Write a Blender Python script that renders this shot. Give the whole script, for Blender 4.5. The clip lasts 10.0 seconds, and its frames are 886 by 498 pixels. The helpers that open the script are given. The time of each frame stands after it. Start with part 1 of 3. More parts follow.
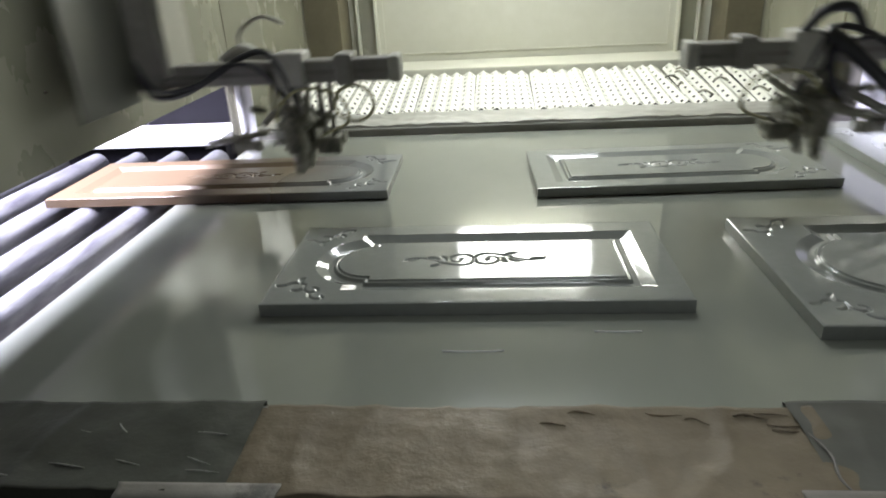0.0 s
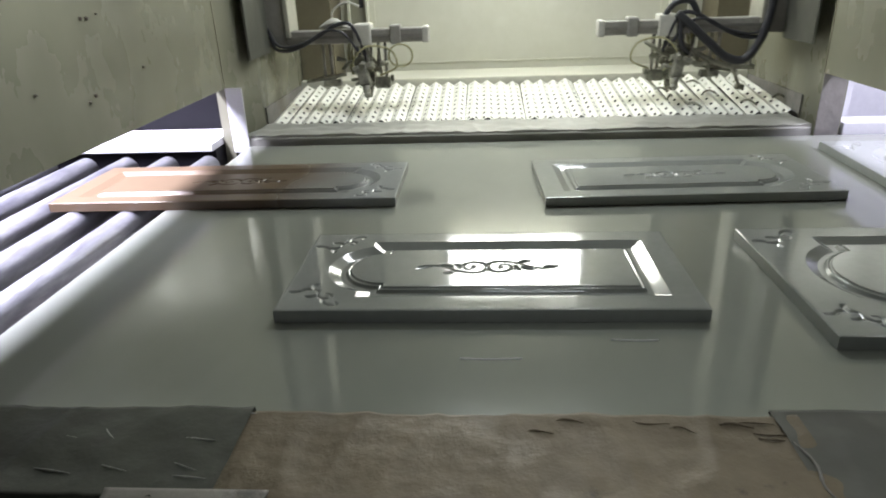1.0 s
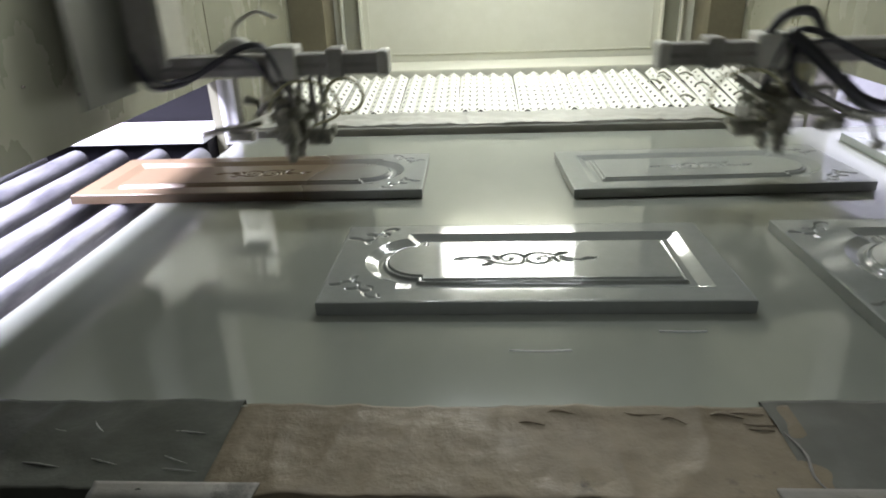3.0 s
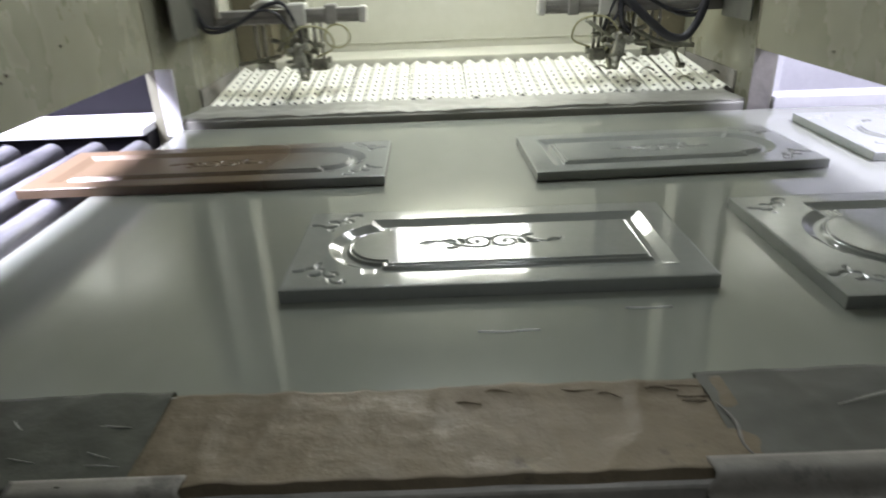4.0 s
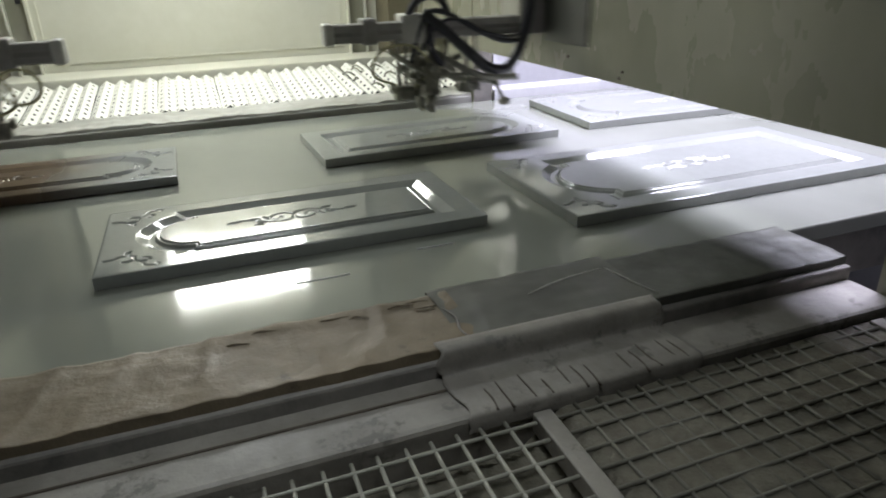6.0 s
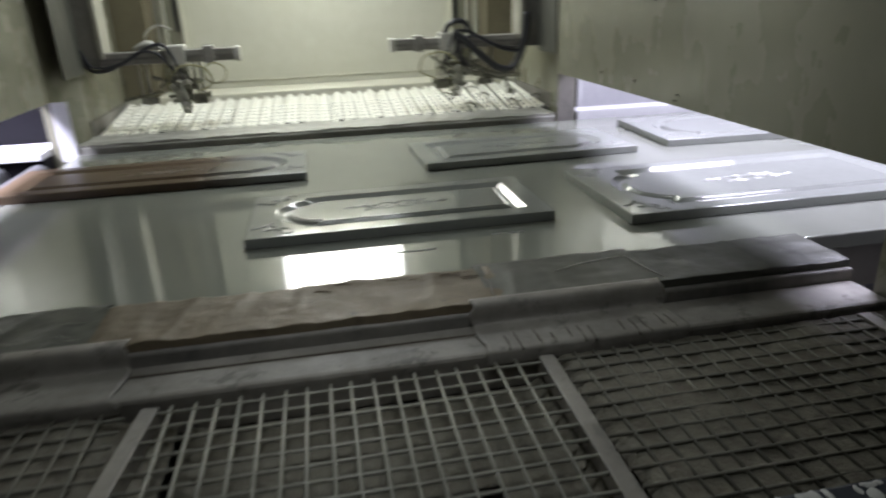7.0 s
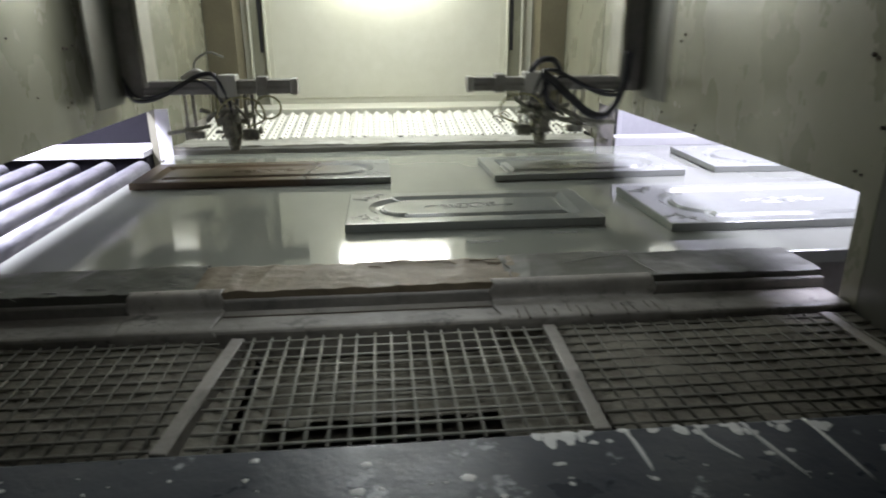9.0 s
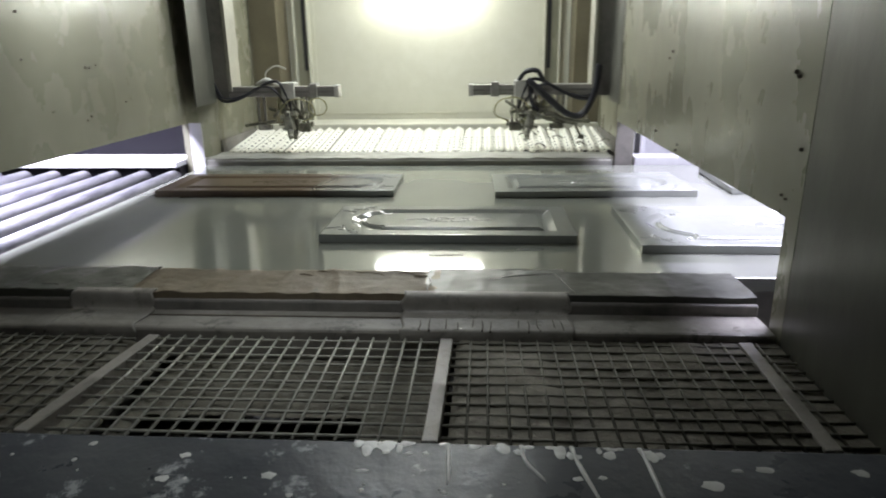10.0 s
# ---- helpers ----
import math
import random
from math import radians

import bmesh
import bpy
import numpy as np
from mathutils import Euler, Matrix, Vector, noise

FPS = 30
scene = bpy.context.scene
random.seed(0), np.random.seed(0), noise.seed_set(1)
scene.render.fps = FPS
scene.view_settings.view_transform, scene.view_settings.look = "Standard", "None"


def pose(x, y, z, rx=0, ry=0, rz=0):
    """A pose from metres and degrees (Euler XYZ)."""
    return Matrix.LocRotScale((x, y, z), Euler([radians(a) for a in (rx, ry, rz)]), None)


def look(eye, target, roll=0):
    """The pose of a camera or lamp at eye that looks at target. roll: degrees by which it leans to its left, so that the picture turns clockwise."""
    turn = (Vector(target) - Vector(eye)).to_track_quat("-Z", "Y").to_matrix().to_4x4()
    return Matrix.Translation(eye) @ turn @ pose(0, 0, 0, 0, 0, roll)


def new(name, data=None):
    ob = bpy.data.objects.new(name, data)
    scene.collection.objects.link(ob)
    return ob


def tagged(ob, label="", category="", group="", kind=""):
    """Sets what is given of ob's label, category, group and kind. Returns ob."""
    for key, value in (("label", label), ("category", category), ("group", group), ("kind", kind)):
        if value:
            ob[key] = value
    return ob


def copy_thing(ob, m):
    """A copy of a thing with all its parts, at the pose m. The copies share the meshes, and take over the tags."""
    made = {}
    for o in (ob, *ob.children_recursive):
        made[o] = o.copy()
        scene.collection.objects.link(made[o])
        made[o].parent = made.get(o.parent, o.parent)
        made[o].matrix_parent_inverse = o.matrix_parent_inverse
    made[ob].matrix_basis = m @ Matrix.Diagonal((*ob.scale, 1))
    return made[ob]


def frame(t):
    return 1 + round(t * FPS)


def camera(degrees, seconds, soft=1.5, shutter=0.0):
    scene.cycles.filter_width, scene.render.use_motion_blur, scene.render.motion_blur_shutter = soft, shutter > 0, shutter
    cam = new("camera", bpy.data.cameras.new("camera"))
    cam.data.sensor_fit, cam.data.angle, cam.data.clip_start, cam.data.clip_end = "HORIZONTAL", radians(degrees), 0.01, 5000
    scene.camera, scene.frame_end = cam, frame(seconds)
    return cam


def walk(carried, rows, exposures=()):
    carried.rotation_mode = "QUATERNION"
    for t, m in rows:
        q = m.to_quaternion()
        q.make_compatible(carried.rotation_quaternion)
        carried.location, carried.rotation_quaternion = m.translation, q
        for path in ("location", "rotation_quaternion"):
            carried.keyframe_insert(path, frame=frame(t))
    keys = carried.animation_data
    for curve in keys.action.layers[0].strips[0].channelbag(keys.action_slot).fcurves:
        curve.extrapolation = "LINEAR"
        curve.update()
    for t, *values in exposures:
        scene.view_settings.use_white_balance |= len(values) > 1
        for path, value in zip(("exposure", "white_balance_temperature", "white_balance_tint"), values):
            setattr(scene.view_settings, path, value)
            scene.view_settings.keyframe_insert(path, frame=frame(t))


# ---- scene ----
ROWS = [
    (0, 0.0364, -0.7818, 0.4484, -23.88, -3.14, 5.23),
    (0.5, 0.0359, -0.7813, 0.4461, -23.77, -2.75, 4.65),
    (1, 0.0357, -0.7854, 0.4478, -23.12, -2.17, 4.20),
    (1.5, 0.0357, -0.7844, 0.4469, -23.47, -1.92, 4.07),
    (2, 0.0355, -0.7843, 0.4470, -23.54, -1.75, 4.26),
    (3.5, 0.0468, -0.7808, 0.4424, -23.88, -2.37, 2.73),
    (4, 0.0701, -0.7782, 0.4274, -24.47, -2.16, 0.10),
    (4.5, 0.1060, -0.8000, 0.3990, -27.15, -1.23, -6.59),
    (5, 0.1217, -0.8447, 0.3874, -26.98, -2.22, -13.98),
    (5.5, 0.0927, -0.8943, 0.3870, -24.65, -1.48, -20.50),
    (6.8, 0.1078, -1.0949, 0.4239, -21.70, -2.34, -14.33),
    (7, 0.1151, -1.1699, 0.4206, -21.07, -2.22, -10.05),
    (7.5, 0.0923, -1.2483, 0.4212, -20.06, -2.15, -2.35),
    (8, 0.0610, -1.3168, 0.4221, -18.09, 0.80, -3.01),
    (8.5, 0.0503, -1.3683, 0.4344, -18.08, 1.20, -4.14),
    (9, 0.1158, -1.4106, 0.4383, -18.84, -0.30, -5.19),
    (9.5, 0.3182, -1.4503, 0.4352, -16.70, -1.24, -2.11),
    (10, 0.4453, -1.4420, 0.4375, -17.34, -0.77, 3.76),
]
cam = camera(68.6, 10.0, soft=1.9, shutter=0.5)
walk(cam, [(t, pose(x, y, z, 90 + p, 0, w) @ pose(0, 0, 0, 0, 0, r)) for t, x, y, z, p, r, w in ROWS],
     exposures=[(0, -0.06), (1, -0.18), (2, 0.0), (3.5, 0.0), (4, -0.1), (4.5, 0.08), (5, 0.38), (5.5, 0.12), (6.8, -0.42), (7, -0.46), (7.5, -0.2), (8, -0.05), (8.5, -0.02), (9, -0.12), (10, -0.1)])

BELT_SPEED = 0.0359          # metres a second, to +x
WL, WR = -0.70, 0.935        # inner faces of the booth's side walls
YB, YF = 1.88, -1.75         # back wall, front end of the side walls
CEIL = 1.30
SLOT_Y0, SLOT_Y1, SLOT_Z = -0.385, 1.05, 0.165

# ---- light ----
world = bpy.data.worlds.new("world")
scene.world = world
world.use_nodes = True
world.node_tree.nodes["Background"].inputs[0].default_value = (0.6, 0.65, 0.7, 1)
world.node_tree.nodes["Background"].inputs[1].default_value = 0.006


def area(name, eye, target, sx, sy, watts, colour, spread=180):
    d = bpy.data.lights.new(name, "AREA")
    d.shape, d.size, d.size_y, d.energy, d.color = "RECTANGLE", sx, sy, watts, colour
    d.spread = radians(spread)
    ob = new(name, d)
    ob.matrix_world = look(eye, target)
    return ob


INNER = (0.91, 0.965, 1.0)
OUTER = (0.80, 0.79, 1.0)
area("side_lamp_glow", (-0.60, 0.28, 0.90), (-0.70, 0.28, 0.60), 0.30, 0.08, 0.8, INNER, 50)
area("side_lamp_glow", (0.835, 0.0, 0.90), (0.935, 0.0, 0.60), 0.30, 0.08, 0.65, INNER, 50)
area("ceiling_lamp_glow", (0.14, 1.16, 1.22), (0.14, 1.24, 0.0), 0.7, 0.14, 13.5, INNER, 165)
# added fill light that brightens the grating, ledge and apron
area("front_fill_light", (0.20, -0.64, 1.22), (0.14, -0.44, 0.0), 0.4, 0.10, 0.68, INNER, 58)
area("back_lamp_glow", (0.16, 1.76, 0.64), (0.16, 1.80, 0.0), 0.54, 0.05, 0.03, INNER, 170)
area("infeed_lamp_glow", (-1.25, 0.35, 1.05), (-1.05, 0.35, 0.0), 1.2, 0.40, 125.0, OUTER, 110)
area("outfeed_lamp_glow", (1.60, 0.35, 1.12), (1.25, 0.35, 0.0), 1.2, 0.5, 34.0, OUTER, 100)

# ---- materials ----


def mat(name, base, rough=0.5, metal=0.0, second=None, scale=6.0, amount=0.5, fine=60.0, bump=0.15, bump_scale=40.0,
        spots=None, spot_scale=14.0, spot_cut=0.66, rough_var=0.1, stretch=(1, 1, 1), coat=0.0, emit=0.0, random_tint=0.0, spec=0.5):
    m = bpy.data.materials.new(name)
    m.use_nodes = True
    nt = m.node_tree
    n, l = nt.nodes, nt.links
    b = n["Principled BSDF"]
    tc = n.new("ShaderNodeTexCoord")
    mp = n.new("ShaderNodeMapping")
    mp.inputs["Scale"].default_value = stretch
    l.new(tc.outputs["Object"], mp.inputs["Vector"])

    def noise_node(s, detail=5.0, r=0.6):
        t = n.new("ShaderNodeTexNoise")
        t.inputs["Scale"].default_value, t.inputs["Detail"].default_value, t.inputs["Roughness"].default_value = s, detail, r
        l.new(mp.outputs["Vector"], t.inputs["Vector"])
        return t.outputs["Fac"]

    def ramp(fac, a, c, lo=0.35, hi=0.65):
        r = n.new("ShaderNodeMapRange")
        r.inputs["From Min"].default_value, r.inputs["From Max"].default_value = lo, hi
        r.inputs["To Min"].default_value, r.inputs["To Max"].default_value = a, c
        l.new(fac, r.inputs["Value"])
        return r.outputs["Result"]

    def mix(fac, a, c):
        x = n.new("ShaderNodeMix")
        x.data_type = "RGBA"
        l.new(fac, x.inputs["Factor"])
        for sock, val in ((x.inputs["A"], a), (x.inputs["B"], c)):
            if isinstance(val, tuple):
                sock.default_value = (*val, 1)
            else:
                l.new(val, sock)
        return x.outputs["Result"]

    sec = second or tuple(c * 0.75 for c in base)
    col = mix(ramp(noise_node(scale), 0.0, amount), base, sec)
    col = mix(ramp(noise_node(fine, 3.0), 0.0, 0.35), col, sec)
    if spots:
        col = mix(ramp(noise_node(spot_scale, 6.0, 0.7), 0.0, 1.0, spot_cut, spot_cut + 0.06), col, spots)
    if random_tint:
        oi = n.new("ShaderNodeObjectInfo")
        col = mix(ramp(oi.outputs["Random"], 0.0, random_tint, 0.0, 1.0), col, tuple(c * 0.55 for c in base))
    l.new(col, b.inputs["Base Color"])
    l.new(ramp(noise_node(scale * 2.3), max(0.02, rough - rough_var), min(1.0, rough + rough_var)), b.inputs["Roughness"])
    b.inputs["Metallic"].default_value = metal
    b.inputs["Specular IOR Level"].default_value = spec
    b.inputs["Coat Weight"].default_value = coat
    if bump:
        bp = n.new("ShaderNodeBump")
        bp.inputs["Strength"].default_value, bp.inputs["Distance"].default_value = bump, 0.004
        l.new(noise_node(bump_scale, 4.0), bp.inputs["Height"])
        l.new(bp.outputs["Normal"], b.inputs["Normal"])
    if emit:
        b.inputs["Emission Color"].default_value = (*base, 1)
        b.inputs["Emission Strength"].default_value = emit
    return m


M = {}
M["wall"] = mat("painted_steel", (0.245, 0.24, 0.178), 0.28, second=(0.175, 0.171, 0.122), scale=2.3, amount=0.8, fine=9, bump=0.05, bump_scale=7, stretch=(1, 1, 0.6), rough_var=0.11)
M["wall_back"] = mat("cream_painted_steel", (0.63, 0.622, 0.525), 0.45, second=(0.55, 0.54, 0.435), scale=2.0, amount=0.5, fine=20, bump=0.06)
# darkened for dim front sheets, a low-bounce ceiling and the post-shadow plates
M["darkened_steel"] = mat("darkened_booth_steel", (0.12, 0.12, 0.098), 0.4, second=(0.06, 0.06, 0.048), scale=3.0, amount=0.9, fine=18, bump=0.1, stretch=(1, 1, 0.4))
M["bay"] = mat("overspray_brown_steel", (0.17, 0.15, 0.095), 0.55, second=(0.11, 0.095, 0.06), scale=3.0, amount=0.8)
M["belt"] = mat("wet_grey_film", (0.29, 0.30, 0.262), 0.075, second=(0.235, 0.246, 0.21), scale=2.2, amount=0.8, fine=7, bump=0.02,
                bump_scale=7, rough_var=0.025, stretch=(1, 0.5, 1), spec=1.0, coat=0.25)
M["paint"] = mat("wet_grey_paint", (0.31, 0.322, 0.30), 0.08, second=(0.26, 0.272, 0.25), scale=5, amount=0.5, fine=80, bump=0.015, rough_var=0.03, spec=0.8)
M["film"] = mat("grey_plastic_film", (0.105, 0.108, 0.088), 0.42, second=(0.065, 0.067, 0.054), scale=9, amount=0.9, fine=30, bump=0.55, bump_scale=24, spec=0.4)
M["dust"] = mat("dried_beige_overspray", (0.215, 0.175, 0.118), 0.58, second=(0.145, 0.117, 0.077), scale=5, amount=0.9, fine=70, bump=0.55, bump_scale=60, spec=0.35, spots=(0.09, 0.075, 0.052), spot_scale=8, spot_cut=0.63)
M["crust"] = mat("crusted_dark_steel", (0.13, 0.125, 0.115), 0.6, second=(0.30, 0.28, 0.25), scale=6, amount=0.8, fine=50, bump=0.6, bump_scale=30)
M["ledge"] = mat("paint_caked_ledge", (0.36, 0.338, 0.30), 0.5, second=(0.19, 0.176, 0.155), scale=7, amount=1.0, fine=38, bump=0.45, bump_scale=45, spots=(0.16, 0.15, 0.133), spot_scale=17, spot_cut=0.57)
M["grate"] = mat("caked_grating_steel", (0.42, 0.415, 0.36), 0.5, second=(0.24, 0.235, 0.19), scale=9, amount=0.8, fine=70, bump=0.5, bump_scale=60)
M["caked_wire"] = mat("overspray_caked_wire", (0.17, 0.166, 0.135), 0.65, second=(0.11, 0.104, 0.08), scale=9, amount=0.9, fine=70, bump=0.6, bump_scale=60)
M["pit"] = mat("caked_overspray_pit", (0.185, 0.175, 0.135), 0.75, second=(0.11, 0.098, 0.072), scale=26, amount=1.0, fine=90, bump=1.0, bump_scale=70)
M["sill"] = mat("dark_blue_paint", (0.028, 0.034, 0.048), 0.35, second=(0.06, 0.066, 0.08), scale=5, amount=0.8, fine=30, bump=0.3,
                spots=(0.40, 0.41, 0.43), spot_scale=14, spot_cut=0.60)
M["white"] = mat("white_painted_steel", (0.74, 0.74, 0.76), 0.4, second=(0.6, 0.6, 0.62), scale=6, amount=0.5, bump=0.05)
M["filter"] = mat("cream_filter_card", (0.80, 0.795, 0.72), 0.8, second=(0.70, 0.69, 0.60), scale=4, amount=0.6, fine=60, bump=0.3, bump_scale=60)
# near black, puts the shade of slots, gaps and the filter's underside into colour
M["dark"] = mat("recess_shade", (0.03, 0.03, 0.03), 0.8, bump=0)
# near black: the shade beyond and under the roller table is in this colour
M["purple"] = mat("shaded_machine_panel", (0.008, 0.0075, 0.010), 0.5, bump=0.05, spec=0.15)
M["roller"] = mat("dull_steel_roller", (0.20, 0.20, 0.21), 0.40, second=(0.055, 0.054, 0.065), scale=16, amount=1.0, fine=70, bump=0.35,
                  bump_scale=50, stretch=(1, 0.3, 1))
M["beam"] = mat("overspray_crusted_aluminium", (0.38, 0.365, 0.325), 0.5, second=(0.22, 0.21, 0.185), scale=9, amount=0.9, fine=50, bump=0.5, bump_scale=40)
M["post"] = mat("pale_lit_post", (0.40, 0.39, 0.325), 0.45, second=(0.26, 0.25, 0.2), scale=5, amount=0.7, bump=0.2)
M["gun"] = mat("dirty_gun_metal", (0.11, 0.106, 0.09), 0.42, metal=0.2, second=(0.40, 0.39, 0.31), scale=25, amount=0.8, fine=90, bump=0.3)
M["hose"] = mat("black_rubber_hose", (0.03, 0.03, 0.035), 0.4, bump=0.2)
M["clear_hose"] = mat("yellowed_clear_hose", (0.42, 0.40, 0.24), 0.25, bump=0.05)
M["cable"] = mat("grey_tape_wrap", (0.55, 0.54, 0.48), 0.6, bump=0.4)
M["floor"] = mat("dark_concrete_floor", (0.10, 0.10, 0.095), 0.8, scale=2)
M["room"] = mat("dark_hall_wall", (0.10, 0.10, 0.10), 0.8, scale=1)
M["glow"] = mat("lamp_diffuser", (0.98, 1.0, 0.92), 0.5, bump=0, emit=26.0)
M["stain"] = mat("brown_stain", (0.10, 0.08, 0.06), 0.6, bump=0.2)
M["rail_film"] = mat("pale_grey_film", (0.46, 0.455, 0.41), 0.4, second=(0.30, 0.295, 0.255), scale=8, amount=0.9, fine=30, bump=0.4, bump_scale=18, stretch=(0.4, 1, 1))
M["pale_film"] = mat("dull_pale_film", (0.13, 0.131, 0.113), 0.40, second=(0.095, 0.094, 0.08), scale=6, amount=0.9, fine=35, bump=0.25, bump_scale=14, spec=0.4)
M["fold"] = mat("pale_film_fold", (0.50, 0.50, 0.46), 0.25, second=(0.3, 0.3, 0.27), scale=20, amount=0.9, bump=0.3)
M["streak"] = mat("white_paint_streak", (0.75, 0.75, 0.73), 0.3, bump=0.2)

# ---- builders ----


def box(bm, x0, x1, y0, y1, z0, z1, bevel=0.0):
    vs = [bm.verts.new((x, y, z)) for z in (z0, z1) for y in (y0, y1) for x in (x0, x1)]
    fs = [bm.faces.new([vs[i] for i in q]) for q in ((0, 2, 3, 1), (4, 5, 7, 6), (0, 1, 5, 4), (2, 6, 7, 3), (0, 4, 6, 2), (1, 3, 7, 5))]
    if bevel:
        bmesh.ops.bevel(bm, geom=list({e for f in fs for e in f.edges}), offset=bevel, segments=2, affect="EDGES", profile=0.5)
    return bm


def sweep(bm, pts, radius, sides=8, caps=True):
    """A round bar along a line of points."""
    pts = [Vector(p) for p in pts]
    rings, up = [], Vector((0.13, 0.31, 0.94))
    for i, p in enumerate(pts):
        d = (pts[min(i + 1, len(pts) - 1)] - pts[max(i - 1, 0)]).normalized()
        a = d.cross(up)
        if a.length < 0.05:
            a = d.cross(Vector((1, 0, 0)))
        a.normalize()
        c = d.cross(a).normalized()
        up = c if c.dot(up) > 0 else -c
        r = radius[i] if isinstance(radius, (list, tuple)) else radius
        rings.append([bm.verts.new(p + (a * math.cos(k * math.tau / sides) + c * math.sin(k * math.tau / sides)) * r) for k in range(sides)])
    for r0, r1 in zip(rings, rings[1:]):
        for k in range(sides):
            f = bm.faces.new((r0[k], r0[(k + 1) % sides], r1[(k + 1) % sides], r1[k]))
            f.smooth = True
    if caps:
        bm.faces.new(rings[0]), bm.faces.new(rings[-1])
    bmesh.ops.recalc_face_normals(bm, faces=bm.faces[:])
    return bm


def curve_points(pts, n=8):
    """A smooth line through points (Catmull-Rom)."""
    pts = [Vector(p) for p in pts]
    q = [pts[0] * 2 - pts[1]] + pts + [pts[-1] * 2 - pts[-2]]
    out = []
    for i in range(1, len(q) - 2):
        for k in range(n):
            t = k / n
            a, b, c, d = q[i - 1], q[i], q[i + 1], q[i + 2]
            out.append(0.5 * ((2 * b) + (c - a) * t + (2 * a - 5 * b + 4 * c - d) * t * t + (3 * b - a - 3 * c + d) * t ** 3))
    return out + [pts[-1]]


def mesh_of(bm, name, material):
    me = bpy.data.meshes.new(name)
    bm.normal_update()
    bm.to_mesh(me)
    bm.free()
    me.materials.append(material)
    return me


def part(name, bm, material, parent=None, label="", kind=""):
    ob = new(name, mesh_of(bm, name, material))
    if parent:
        ob.parent = parent
    return tagged(ob, label, kind=kind)


def thing(name, label, category, m=None, group=""):
    ob = new(name)
    ob.empty_display_size = 0.05
    if m is not None:
        ob.matrix_basis = m
    return tagged(ob, label, category, group)


def plate(name, x0, x1, y0, y1, z0, z1, material, label, category, bevel=0.0, kind="structure"):
    ob = part(name, box(bmesh.new(), x0, x1, y0, y1, z0, z1, bevel), material)
    return tagged(ob, label, category, kind=kind)


# ---- booth shell ----
TH = 0.03


def side_wall(name, xi, xo, label):
    bm = bmesh.new()
    box(bm, xi, xo, -0.43, SLOT_Y0, -0.90, CEIL)
    box(bm, xi, xo, SLOT_Y0, SLOT_Y1, SLOT_Z, CEIL)
    # beyond the slot the sheet draws in on one side and flares out on the other
    line = [(WL, SLOT_Y1), (WL + 0.045, 1.21), (WL + 0.045, YB + 0.03), (WL - TH, YB + 0.03), (WL - TH, SLOT_Y1)] if xo == WL else \
        [(WR + 0.042, SLOT_Y1), (WR + 0.042, YB + 0.03), (WR + 0.072, YB + 0.03), (WR + 0.072, SLOT_Y1)]
    if xo != WL:
        box(bm, WR + 0.001, WR + 0.070, 1.036, 1.0515, SLOT_Z, CEIL)
    lo, hi = ([bm.verts.new((x, y, z)) for x, y in line] for z in (-0.90, CEIL))
    bm.faces.new(lo), bm.faces.new(hi)
    for i in range(len(line)):
        k = (i + 1) % len(line)
        bm.faces.new((lo[i], lo[k], hi[k], hi[i]))
    box(bm, xi, xo, SLOT_Y0, SLOT_Y1, -0.90, -0.12)
    bmesh.ops.recalc_face_normals(bm, faces=bm.faces[:])
    w = part(name, bm, M["wall"])
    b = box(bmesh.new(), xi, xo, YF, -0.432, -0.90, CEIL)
    # the dim front end of the wall is put into this sheet's colour
    part("front_wall_sheet", b, M["darkened_steel"], w, "front wall sheet, its dimness put into a dark colour")
    return tagged(w, label, "wall", kind="structure")


wall_left = side_wall("wall_left", WL - TH, WL, "olive cream painted steel booth wall, stained, with a low slot")
wall_right = side_wall("wall_right", WR, WR + TH, "olive cream painted steel booth wall, spotted, with a low slot")
# unseen; the dark tone only cuts bounced light
plate("ceiling", WL - TH, WR + TH, YF, YB + 0.06, CEIL, CEIL + 0.03, M["darkened_steel"], "dark steel ceiling of the booth, toned down against bounce", "ceiling")


# unseen plate, added to hold lamp light back from the front
plate("front_lintel", WL, WR, -0.96, -0.92, 0.80, CEIL, M["wall"], "added unseen plate that blocks lamp light at the booth's front", "lintel", 0.003)


